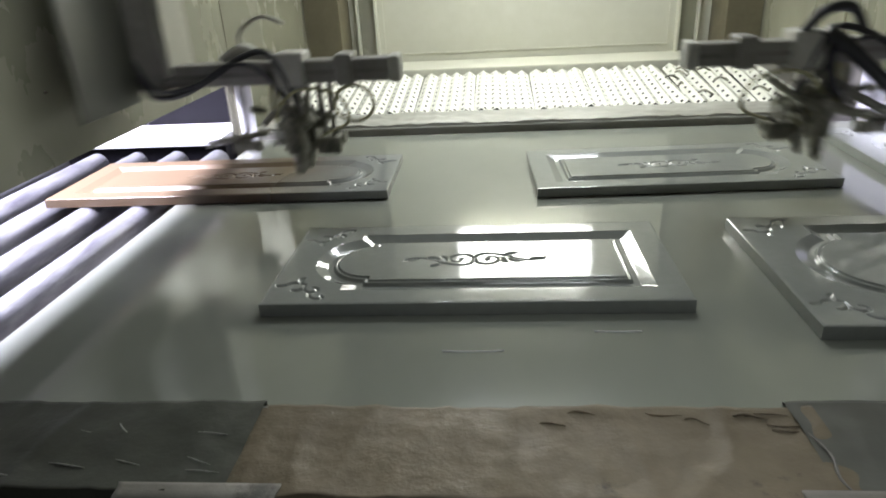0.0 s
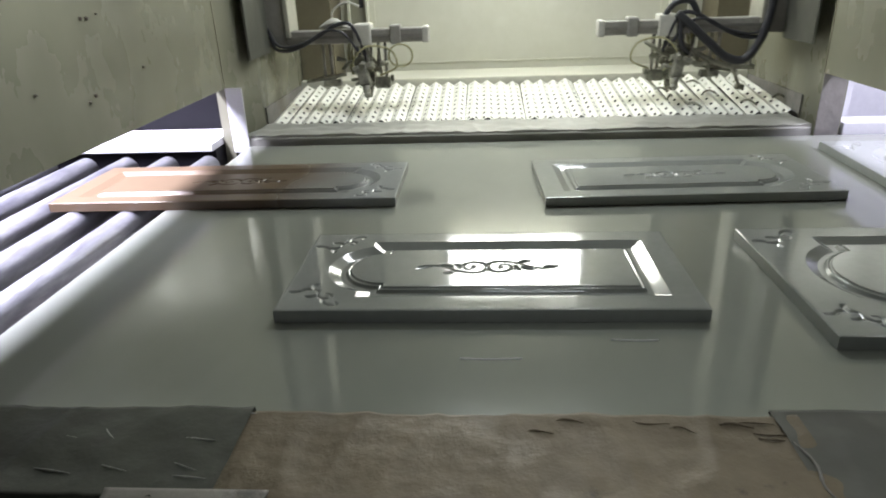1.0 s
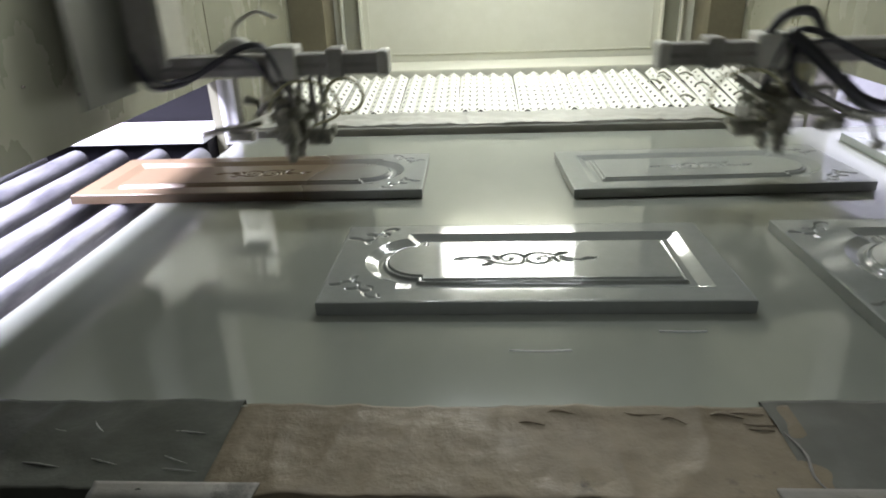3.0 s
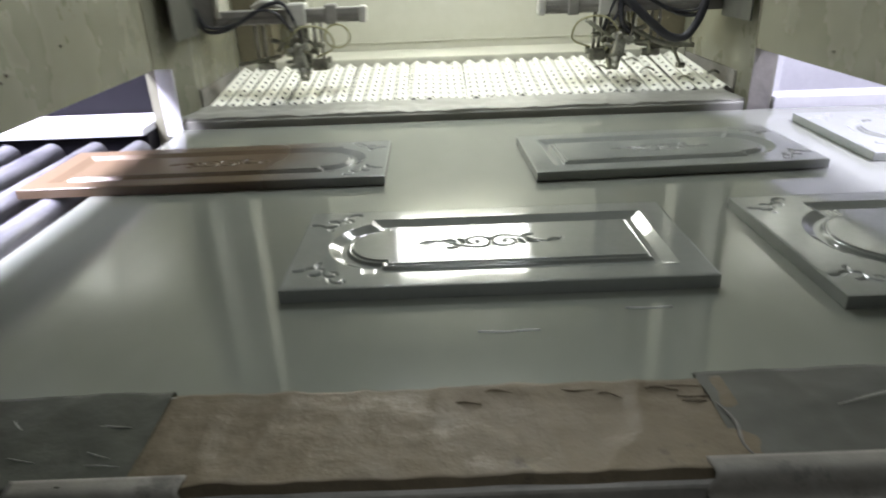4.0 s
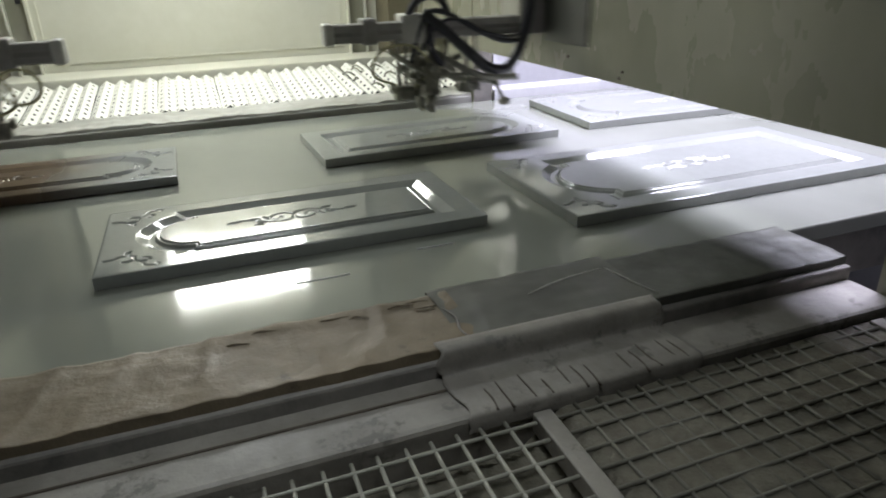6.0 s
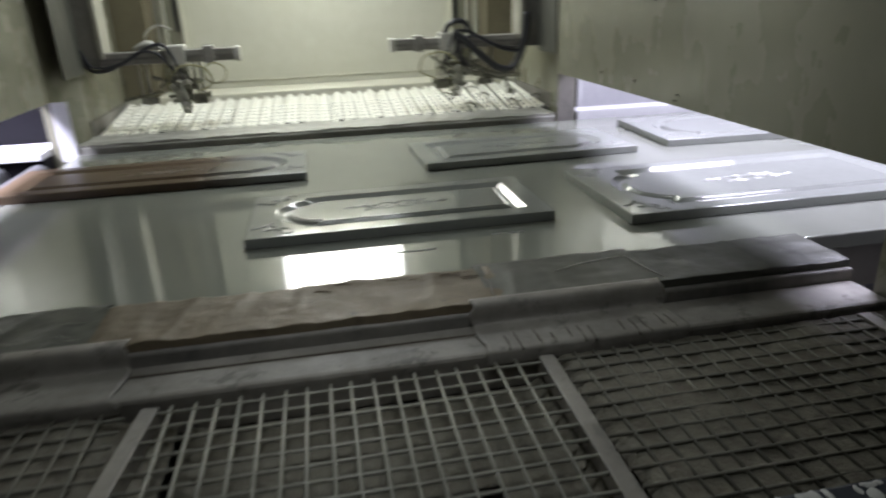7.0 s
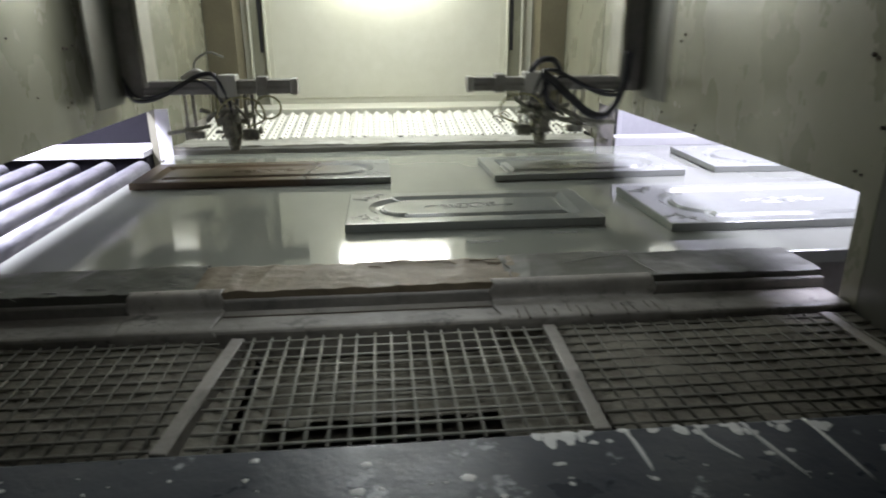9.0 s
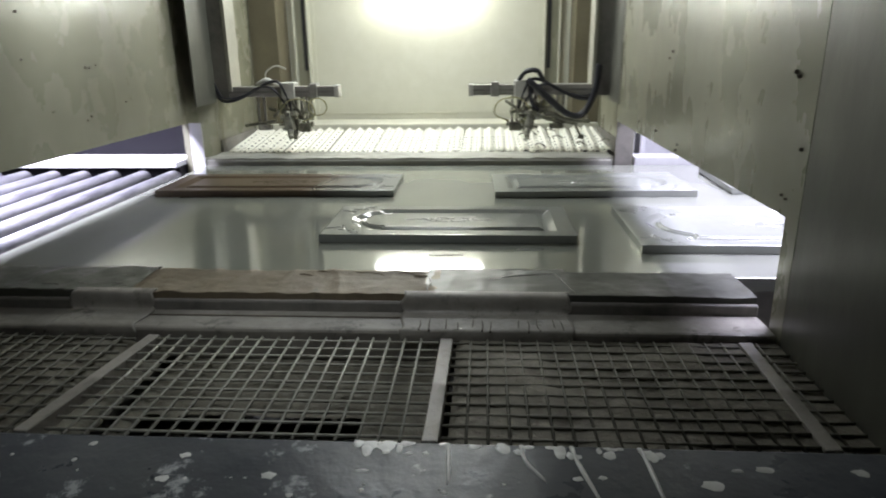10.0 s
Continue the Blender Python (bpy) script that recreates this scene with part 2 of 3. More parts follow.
def back_wall():
    bm = bmesh.new()
    box(bm, -0.524, 0.854, YB, YB + 0.03, -0.90, CEIL)
    w = tagged(part("wall_back", bm, M["wall_back"]), "cream painted steel back panel with a moulded border", "wall", kind="structure")
    for x0, x1 in ((WL + 0.047, -0.525), (0.855, WR + 0.040)):
        b = bmesh.new()
        box(b, x0, x1, 1.70, YB + 0.031, -0.90, CEIL)
        part("side_bay", b, M["bay"], w, "brown overspray-stained steel bay")
    for x0, x1 in ((-0.395, -0.390), (0.700, 0.705)):
        b = bmesh.new()
        box(b, x0, x1, YB - 0.004, YB + 0.002, 0.115, CEIL)
        part("border_bead", b, M["wall_back"], w)
    b = bmesh.new()
    box(b, -0.390, 0.70, YB - 0.004, YB + 0.002, 0.115, 0.12)
    part("border_bead", b, M["wall_back"], w)
    for xc, s in ((-0.452, 1), (0.765, -1)):
        p = tagged(new("guide_post"), "cream painted guide post with a dark slot", kind="structure")
        p.parent = w
        for dx, ww, mm, dd in ((-0.035, 0.008, "wall_back", 0.035), (0.035, 0.008, "wall_back", 0.035), (0.0, 0.062, "wall", 0.012)):
            b = bmesh.new()
            box(b, xc + dx - ww / 2, xc + dx + ww / 2, YB - dd, YB + 0.002, 0.05, CEIL)
            part("flange" if ww < 0.02 else "web", b, M[mm], p)
        b = bmesh.new()
        box(b, xc + 0.012 * s - 0.008, xc + 0.012 * s + 0.008, YB - 0.016, YB - 0.008, 0.33, 1.0)
        # solid strip; the slot's inner shade is its colour
        part("slot", b, M["dark"], p, "solid dark strip for the shaded slot opening")
    return w


back_wall()
plate("back_ledge", WL + 0.047, WR + 0.040, 1.66, YB - 0.002, -0.02, 0.088, M["wall_back"], "cream painted ledge below the back panel", "ledge", 0.004)
plate("floor", -4.0, 4.2, -4.5, 4.0, -0.95, -0.90, M["floor"], "grey concrete hall floor", "floor")
plate("hall_wall_left", -3.0, -2.9, -4.5, 4.0, -0.90, 2.6, M["room"], "plain dark hall wall", "wall")
plate("hall_wall_right", 3.1, 3.2, -4.5, 4.0, -0.90, 2.6, M["room"], "plain dark hall wall", "wall")
plate("hall_wall_front", -3.0, 3.2, -4.5, -4.4, -0.90, 2.6, M["room"], "plain dark hall wall", "wall")
plate("hall_wall_back", -3.0, 3.2, 3.9, 4.0, -0.90, 2.6, M["room"], "plain dark hall wall", "wall")
plate("hall_ceiling", -3.0, 3.2, -4.5, 4.0, 2.6, 2.7, M["room"], "plain dark hall ceiling", "ceiling")


def lamp_box(name, x0, x1, y0, y1, z0, z1, label, face):
    t = thing(name, label, "lamp")
    part("housing", box(bmesh.new(), x0, x1, y0, y1, z0, z1, 0.004), M["white"], t)
    part("diffuser", box(bmesh.new(), *face), M["glow"], t, "glowing white diffuser")


lamp_box("back_lamp", -0.14, 0.45, 1.842, YB - 0.002, 0.676, 0.92, "long white light box glowing on the back wall",
         (-0.12, 0.43, 1.80, 1.84, 0.672, 0.905))
t = thing("ceiling_lamp", "pale ceiling lamp housing above the belt", "lamp")
part("housing", box(bmesh.new(), -0.23, 0.51, 1.08, 1.24, 1.232, CEIL, 0.004), M["white"], t)
# unseen housing made up to carry the front fill light
t = thing("ceiling_lamp", "unseen pale housing added over the front fill light", "lamp")
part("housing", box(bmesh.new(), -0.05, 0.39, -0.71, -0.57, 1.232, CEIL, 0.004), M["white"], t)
for x0, x1, y0, y1 in ((-0.67, -0.53, 0.10, 0.46), (0.765, 0.905, -0.18, 0.18)):
    t = thing("side_lamp", "pale lamp housing high on the booth's side wall", "lamp")
    part("housing", box(bmesh.new(), x0, x1, y0, y1, 0.935, 0.99, 0.004), M["white"], t)
    part("bracket", box(bmesh.new(), x0 + 0.05, x0 + 0.09, y0 + 0.2, y0 + 0.26, 0.985, CEIL, 0.002), M["white"], t)



def wall_bolts(wall, x, s, places):
    rnd = random.Random(6)
    for y, z in places:
        r = rnd.uniform(0.0022, 0.0045)
        b = sweep(bmesh.new(), [(x - s * 0.001, y, z), (x + s * 0.003, y, z), (x + s * 0.005, y, z)], [r, r * 0.9, r * 0.5], 8)
        part("bolt_head", b, M["stain"], wall, "dark paint-blackened bolt head")


wall_bolts(wall_left, WL, 1, [(0.444, 0.391), (0.416, 0.255), (0.393, 0.246), (0.249, 0.284), (0.478, 0.397), (0.425, 0.392), (0.614, 0.281), (0.174, 0.532), (0.163, 0.42)])
wall_bolts(wall_right, WR, -1, [(-0.355, 0.392), (-0.366, 0.386), (0.38, 0.4), (-0.364, 0.197), (-0.38, 0.194), (-0.407, 0.278), (0.252, 0.177), (0.359, 0.417), (0.674, 0.203), (0.461, 0.2), (0.242, 0.191), (1.029, 0.547)])
for wall, x, s in ((wall_left, WL, 1), (wall_right, WR, -1)):
    part("panel_seam", box(bmesh.new(), min(x, x + s * 0.0015), max(x, x + s * 0.0015), 1.040, 1.044, SLOT_Z, CEIL), M["bay"], wall, "thin dark seam between wall sheets")

# ---- belt, rail and filter ----
plate("conveyor_belt", -0.65, 1.95, -0.22, 1.03, -0.03, 0.0, M["belt"], "wet grey glossy film-covered conveyor belt", "conveyor belt", 0.003)
plate("belt_frame", -0.655, 1.95, -0.20, 1.0, -0.12, -0.034, M["crust"], "dark steel frame under the belt", "frame")


def crumpled(name, x0, x1, y0, y1, z, nx, ny, amp, material, label, seed, drop=0.0, category="film"):
    """A sheet of film with folds, closed below."""
    bm = bmesh.new()
    rows = []
    for j in range(ny + 1):
        row = []
        for i in range(nx + 1):
            x, y = x0 + (x1 - x0) * i / nx, y0 + (y1 - y0) * j / ny
            v = noise.noise(Vector((x * 9 + seed, y * 22, seed))) + 0.5 * noise.noise(Vector((x * 30, y * 45 + seed, seed)))
            fold = abs(noise.noise(Vector((x * 14 + seed, y * 6, 3.1 + seed))))
            row.append(bm.verts.new((x, y + amp * 0.6 * noise.noise(Vector((x * 13, seed, j * 0.2))), z + amp * (0.5 * v + max(0.0, 0.25 - fold) * 2.0) - drop * (1 - j / ny))))
        rows.append(row)
    for a, b in zip(rows, rows[1:]):
        for i in range(nx):
            f = bm.faces.new((a[i], a[i + 1], b[i + 1], b[i]))
            f.smooth = True
    bot = [[bm.verts.new((v.co.x, v.co.y, z - drop - 0.02)) for v in r] for r in (rows[0], rows[-1])]
    for r, q in ((rows[0], bot[0]), (rows[-1], bot[1])):
        for i in range(nx):
            bm.faces.new((r[i], q[i], q[i + 1], r[i + 1]))
    bmesh.ops.recalc_face_normals(bm, faces=bm.faces[:])
    ob = part(name, bm, material)
    return tagged(ob, label, category, kind="")


plate("far_rail", WL + 0.004, WR + 0.002, 1.052, 1.22, -0.10, 0.018, M["rail_film"], "film-wrapped grey rail along the belt", "rail", 0.004)
crumpled("rail_film", WL + 0.048, WR + 0.001, 1.056, 1.218, 0.023, 200, 16, 0.007, M["rail_film"], "crumpled pale grey plastic film lying on the far rail", 4.0)


def filter_bed():
    t = thing("pleated_filter", "cream pleated card filter with punched holes, torn in places", "filter")
    width = WR - WL - 0.016
    n, pitch = 34, width / 34
    d, rise, holes = 0.43, 0.016, 9
    bm = bmesh.new()

    def facet(xa, za, xb, zb, punched):
        us = (0.0, 0.36, 0.64, 1.0)
        vs = [0.0]
        for k in range(holes):
            c = (k + 0.5) / holes
            vs += [c - 0.15 / holes, c + 0.15 / holes]
        vs.append(1.0)
        g = [[bm.verts.new((xa + (xb - xa) * u, d * v, za + (zb - za) * u)) for u in us] for v in vs]
        for j in range(len(vs) - 1):
            for i in range(3):
                if punched and i == 1 and j % 2 == 1:
                    continue
                bm.faces.new((g[j][i], g[j][i + 1], g[j + 1][i + 1], g[j + 1][i]))

    facet(0, 0, pitch / 2, rise, True)
    facet(pitch / 2, rise, pitch, 0, True)
    me = mesh_of(bm, "pleat", M["filter"])
    t.matrix_basis = pose(WL + 0.052, 1.222, 0.012, 6.3, 0, 0)
    rnd = random.Random(3)
    for k in range(n):
        p = new("pleat", me)
        p.parent = t
        torn = k >= 26
        p.matrix_basis = pose(k * pitch, rnd.uniform(-0.004, 0.004) + (rnd.uniform(-0.02, 0.0) if torn else 0), rnd.uniform(-0.002, 0.002) + (rnd.uniform(0, 0.006) if torn else 0),
                              rnd.uniform(-1.0, 1.0) if torn else 0, rnd.uniform(-9, 9) if torn else rnd.uniform(-2, 2), rnd.uniform(-3, 3) if torn else rnd.uniform(-0.4, 0.4))
    b = bmesh.new()
    box(b, 0, width, 0.002, d, -0.05, -0.03)
    # coloured near black so the punched holes look shaded
    part("tray", b, M["dark"], t, "tray below the filter, near black for the shade under it")
    rndt = random.Random(8)
    for k in range(9):
        b = bmesh.new()
        x, y = rndt.uniform(1.22, 1.58), rndt.uniform(0.05, 0.33)
        a = rndt.uniform(-1, 1)
        pts = [(x, y, 0.026), (x + 0.02 * math.cos(a), y + 0.02 * math.sin(a), 0.034), (x + 0.045 * math.cos(a), y + 0.05 * math.sin(a), 0.022)]
        sweep(b, curve_points(pts, 4), 0.0035, 5)
        part("torn_edge", b, M["gun"], t, "dark torn card edge")


filter_bed()
plate("filter_frame_left", WL + 0.0465, WL + 0.0515, 1.222, 1.655, -0.03, 0.075, M["crust"], "dark crusted edge of the filter tray", "frame")
plate("filter_frame_right", WR + 0.0365, WR + 0.0405, 1.222, 1.655, -0.03, 0.075, M["crust"], "dark crusted edge of the filter tray", "frame")

# ---- front apron, ledge, grating, sill ----
plate("apron_rail", WL + 0.002, WR - 0.002, -0.330, -0.226, -0.06, -0.012, M["crust"], "dark steel front rail of the belt table", "rail", 0.004)
apron = thing("front_apron", "front rail cover of grey film and beige dried overspray", "apron")


def apron_part(ob, label):
    for key in ("category", "label", "kind"):
        if key in ob:
            del ob[key]
    ob.parent = apron
    tagged(ob, label)


apron_part(crumpled("overspray_crust", -0.245, 0.36, -0.338, -0.205, 0.003, 150, 34, 0.0055, M["dust"], "", 2.0), "beige lumpy dried overspray")
apron_part(crumpled("film_sheet", WL + 0.004, -0.225, -0.336, -0.200, 0.0055, 90, 30, 0.0045, M["film"], "", 1.0), "creased grey plastic film")
apron_part(crumpled("film_sheet", 0.335, 0.605, -0.336, -0.195, 0.0045, 70, 30, 0.0032, M["pale_film"], "", 7.0), "creased grey plastic film")
apron_part(crumpled("film_sheet", 0.590, WR - 0.004, -0.334, -0.205, 0.0030, 70, 30, 0.003, M["film"], "", 9.0), "flat dull grey film")


def fold(name, pts, r, label, key="fold"):
    v = curve_points(pts, 6)
    rad = [r * (0.35 + 0.9 * math.sin(math.pi * (i + 0.5) / len(v)) * (0.75 + 0.25 * math.sin(i * 2.1))) for i in range(len(v))]
    part(name, sweep(bmesh.new(), v, rad, 7), M[key], apron, label)


fold("film_fold", [(-0.36, -0.207, 0.003), (-0.31, -0.212, 0.004), (-0.26, -0.206, 0.004), (-0.20, -0.210, 0.003)], 0.0022, "pale wet film edge")
fold("film_fold", [(0.455, -0.262, 0.008), (0.50, -0.252, 0.011), (0.545, -0.245, 0.012), (0.583, -0.243, 0.013)], 0.0016, "pale raised film fold", "rail_film")
fold("film_fold", [(0.583, -0.243, 0.013), (0.592, -0.262, 0.009), (0.60, -0.29, 0.007), (0.612, -0.325, 0.006)], 0.0014, "pale raised film fold", "rail_film")
fold("crust_ridge", [(0.338, -0.245, 0.005), (0.345, -0.28, 0.007), (0.340, -0.31, 0.006), (0.347, -0.333, 0.005)], 0.0016, "dark curled crust", "crust")
rndf = random.Random(4)
for k in range(9):
    x = rndf.uniform(0.06, 0.33)
    y = -0.212 - rndf.random() * 0.035
    fold("crust_ridge", [(x, y, 0.003), (x + 0.012, y - rndf.uniform(-0.004, 0.006), 0.0048), (x + rndf.uniform(0.02, 0.04), y - rndf.uniform(-0.003, 0.01), 0.004)], rndf.uniform(0.001, 0.0018), "", "dust")
for k in range(14):
    x = rndf.uniform(-0.66, -0.28)
    y = rndf.uniform(-0.325, -0.23)
    a = rndf.uniform(-1, 1)
    fold("film_fold", [(x, y, 0.0045), (x + 0.02 * math.cos(a), y + 0.016 * math.sin(a), 0.0068), (x + 0.045 * math.cos(a), y + 0.03 * math.sin(a), 0.0065)], rndf.uniform(0.0006, 0.0013), "")
plate("rail_face", WL + 0.002, WR - 0.002, -0.3445, -0.3305, -0.05, -0.008, M["crust"], "caked dark front face of the belt table", "rail", 0.004)
plate("ledge_seam", -0.168, 0.298, -0.3725, -0.3695, -0.03, -0.0265, M["stain"], "dark crusted seam along the ledge", "seam")
plate("front_ledge", WL + 0.002, WR - 0.002, -0.425, -0.34, -0.09, -0.028, M["ledge"], "paint-caked steel ledge below the front rail", "ledge", 0.006)


def drape(x0, x1, seed, material, label):
    """Film hanging from the rail over the ledge."""
    bm = bmesh.new()
    nx, prof = int((x1 - x0) / 0.006), [(-0.326, 0.006), (-0.342, 0.004), (-0.3475, -0.006), (-0.350, -0.021), (-0.358, -0.0255), (-0.398, -0.0262), (-0.423, -0.0265), (-0.428, -0.034), (-0.429, -0.046)]
    prof = curve_points([(0, y, z) for y, z in prof], 4)
    rows = []
    for k, p in enumerate(prof):
        f = k / (len(prof) - 1)
        row = []
        for i in range(nx + 1):
            x = x0 + (x1 - x0) * i / nx
            w = noise.noise(Vector((x * 26 + seed, p.y * 9, seed))) + 0.5 * noise.noise(Vector((x * 70, p.y * 30, seed)))
            row.append(bm.verts.new((x + 0.012 * noise.noise(Vector((seed, f * 5, 2.0 if i < nx / 2 else 7.0))) * (abs(2 * i / nx - 1) ** 3), p.y - 0.003 * w * f, p.z + 0.0015 + 0.0012 * w * f)))
        rows.append(row)
    for a, b in zip(rows, rows[1:]):
        for i in range(nx):
            bm.faces.new((a[i], a[i + 1], b[i + 1], b[i])).smooth = True
    solid = bmesh.ops.extrude_face_region(bm, geom=bm.faces[:])
    for v in solid["geom"]:
        if isinstance(v, bmesh.types.BMVert):
            v.co.z -= 0.002
    bmesh.ops.recalc_face_normals(bm, faces=bm.faces[:])
    return tagged(part("draped_film", bm, material), label, "film")


drape(-0.33, -0.17, 3.0, M["ledge"], "pale caked film hanging from the rail over the ledge")
drape(0.30, 0.60, 5.0, M["ledge"], "pale caked film hanging over the ledge")


def drips():
    rnd = random.Random(11)
    t = thing("paint_drips", "dark runs of paint on the caked film over the ledge", "paint drips")
    for k in range(17):
        x = 0.335 + k * 0.0155 + rnd.uniform(-0.004, 0.004)
        if k in (2, 5, 9, 10, 14):
            continue
        y1 = -0.378 - rnd.uniform(0, 0.02)
        b = sweep(bmesh.new(), curve_points([(x, y1, -0.0240), (x + rnd.uniform(-0.002, 0.002), -0.408, -0.0244), (x + rnd.uniform(-0.004, 0.004), -0.422 - rnd.uniform(0, 0.008), -0.0262)], 4), [0.0008 + 0.0009 * (j / 8) for j in range(9)], 6)
        part("drip", b, M["stain"], t)


drips()


def grating():
    y0, y1, z = -0.735, -0.43, -0.042
    rnd = random.Random(5)
    x_bars = (-0.635, -0.158, 0.370, 0.865)
    t = thing("floor_grating", "paint-caked square mesh steel grating over a dark pit", "grating")
    for x in x_bars:
        bar = part("flat_bar", box(bmesh.new(), -0.011, 0.011, -0.152, 0.152, -0.02, 0.004, 0.002), M["ledge"], t, "paint-caked flat bar between grating panels")
        bar.matrix_basis = pose(x + 0.011, (y0 + y1) / 2, z, 0, 0, -6.5 if abs(x + 0.158) < 0.01 else -1.0)
    edges = [WL + 0.003] + [v for x in x_bars for v in (x, x + 0.022)] + [WR - 0.003]
    for k in range(0, len(edges), 2):
        a, b = edges[k], edges[k + 1]
        key = "grate" if k == 4 else "caked_wire"
        across = mesh_of(sweep(bmesh.new(), [(a, 0, 0), (b, 0, 0)], 0.0023, 6), "cross_wire", M[key])
        along = mesh_of(sweep(bmesh.new(), [(0, y0, 0.0005), (0, y1, 0.0005)], 0.0025, 6), "long_wire", M[key])
        y = -0.445
        while y > y0:
            o = new("cross_wire", across)
            o.parent = t
            o.location = (0, y, z + 0.001 + rnd.uniform(-0.0006, 0.0006))
            y -= 0.0278
        for i in range(-25, 34):
            x = 0.007 + 0.0278 * i
            if a + 0.008 < x < b - 0.008:
                o = new("long_wire", along)
                o.parent = t
                o.location = (x + rnd.uniform(-0.001, 0.001), 0, z)


grating()
plate("pit_floor", WL + 0.002, WR - 0.002, -0.74, -0.345, -0.34, -0.26, M["pit"], "dark pit under the grating, crusted with paint", "floor")


def pit_crust():
    """Caked overspray that hangs in the mesh, thick to the sides, with an open gap in the middle."""
    bm = bmesh.new()
    nx, ny = 230, 44
    x0, x1, y0, y1 = WL + 0.004, WR - 0.004, -0.737, -0.428
    g = []
    for j in range(ny + 1):
        row = []
        for i in range(nx + 1):
            x, y = x0 + (x1 - x0) * i / nx, y0 + (y1 - y0) * j / ny
            n = noise.noise(Vector((x * 7, y * 9, 1.0))) + 0.6 * noise.noise(Vector((x * 24, y * 26, 4.0)))
            fill = min(1.0, max(0.0, (x - 0.36) / 0.05)) * 0.9 + min(1.0, max(0.0, (-0.06 - x) / 0.08)) * 0.55 + min(1.0, max(0.0, (-0.16 - x) / 0.05)) * 0.3
            row.append(bm.verts.new((x, y, -0.085 + 0.0475 * min(1.0, fill) + 0.004 * n)))
        g.append(row)
    for j in range(ny):
        for i in range(nx):
            x, y = x0 + (x1 - x0) * (i + 0.5) / nx, y0 + (y1 - y0) * (j + 0.5) / ny
            if -0.06 < x < 0.27 and y < -0.612 + 0.006 * noise.noise(Vector((x * 20, 0, 0))):
                continue
            if 0.38 < x < 0.40 or -0.105 < x < -0.088:
                continue
            bm.faces.new((g[j][i], g[j][i + 1], g[j + 1][i + 1], g[j + 1][i])).smooth = True
    tagged(part("caked_overspray", bm, M["pit"], kind="stuff"), "brown-grey caked overspray filling the grating's mesh", "overspray", kind="stuff")


pit_crust()
plate("front_sill", WL + 0.002, WR - 0.002, -1.30, -0.738, -0.30, -0.036, M["sill"], "dark blue painted steel sill flecked with white paint", "sill", 0.006)


def splashes():
    """Thick white paint along the sill's inner edge and in blots."""
    rnd = random.Random(21)
    t = thing("paint_splashes", "white dried paint blots on the dark sill", "paint splashes")
    for k in range(150):
        edge = k < 34
        x = rnd.uniform(0.28, 0.66) if edge else rnd.uniform(WL + 0.05, WR - 0.05)
        y = -0.745 - (rnd.random() ** 2) * 0.02 if edge else -0.76 - rnd.random() * 0.24
        r = rnd.uniform(0.0035, 0.009) if edge else 0.0018 + 0.008 * rnd.random() ** 2.2
        n, ph = 11, rnd.uniform(0, 6)
        lx, ly = rnd.uniform(0.8, 1.9), rnd.uniform(0.6, 2.2 if edge else 1.3)
        bm = bmesh.new()
        c = bm.verts.new((x, y, -0.0345))
        ring = []
        for q in range(n):
            a = q * math.tau / n
            rr = r * (0.75 + 0.4 * noise.noise(Vector((math.cos(a) * 1.6 + ph, math.sin(a) * 1.6, k))))
            ring.append(bm.verts.new((x + rr * lx * math.cos(a), min(-0.7385, y + rr * ly * math.sin(a)), -0.0358)))
        for q in range(n):
            bm.faces.new((c, ring[q], ring[(q + 1) % n])).smooth = True
        part("blot", bm, M["streak"], t)
    for k in range(4):
        x = 0.39 + k * 0.085 + rnd.uniform(-0.02, 0.02)
        b = sweep(bmesh.new(), curve_points([(x, -0.742, -0.0385), (x + 0.004, -0.775, -0.0382), (x + rnd.uniform(-0.01, 0.03), -0.80 - rnd.uniform(0, 0.07), -0.0385)], 4), [0.0042, 0.0046, 0.004, 0.0038, 0.0042, 0.0044, 0.004, 0.0034, 0.0027], 6)
        part("run", b, M["streak"], t)


splashes()

# ---- infeed rollers and outfeed ----


def rollers():
    rnd = random.Random(2)
    base = None
    for k in range(8):
        x = -0.735 - k * 0.118
        if base is None:
            base = thing("conveyor_roller", "dull steel roller with worn paint on the infeed table", "roller", pose(x, 0, 0), "infeed rollers")
            part("tube", sweep(bmesh.new(), [(0, -0.28, -0.030), (0, 0.935, -0.030)], 0.030, 28), M["roller"], base)
            part("axle", sweep(bmesh.new(), [(0, -0.32, -0.030), (0, 0.965, -0.030)], 0.008, 10), M["gun"], base)
        else:
            copy_thing(base, pose(x, 0, 0))


rollers()
plate("infeed_rail", -1.75, WL - TH - 0.002, 0.962, 1.16, 0.004, 0.026, M["white"], "white steel side rail of the roller table", "rail", 0.003)
# dark block stands in for the shaded gap below the rail
plate("infeed_rail_base", -1.75, WL - TH - 0.002, 0.985, 1.155, -0.20, 0.002, M["purple"], "near-black block for the dark gap under the side rail", "rail")
plate("infeed_rail_front", -1.75, WL - TH - 0.002, -0.40, -0.33, -0.12, 0.014, M["white"], "white steel side rail of the roller table", "rail", 0.003)
plate("infeed_bed", -1.75, WL - TH - 0.002, -0.33, 0.955, -0.26, -0.20, M["purple"], "bed under the rollers, shade put into its near-black colour", "bed")
plate("machine_panel", -1.75, WL - TH - 0.004, 1.165, 1.195, -0.12, 0.9, M["purple"], "machine panel beyond the roller table, shade put into its near-black colour", "panel")
plate("outfeed_rail", WR + 0.076, 2.2, 1.04, 1.12, -0.12, 0.03, M["white"], "white steel side rail of the outfeed table", "rail", 0.003)
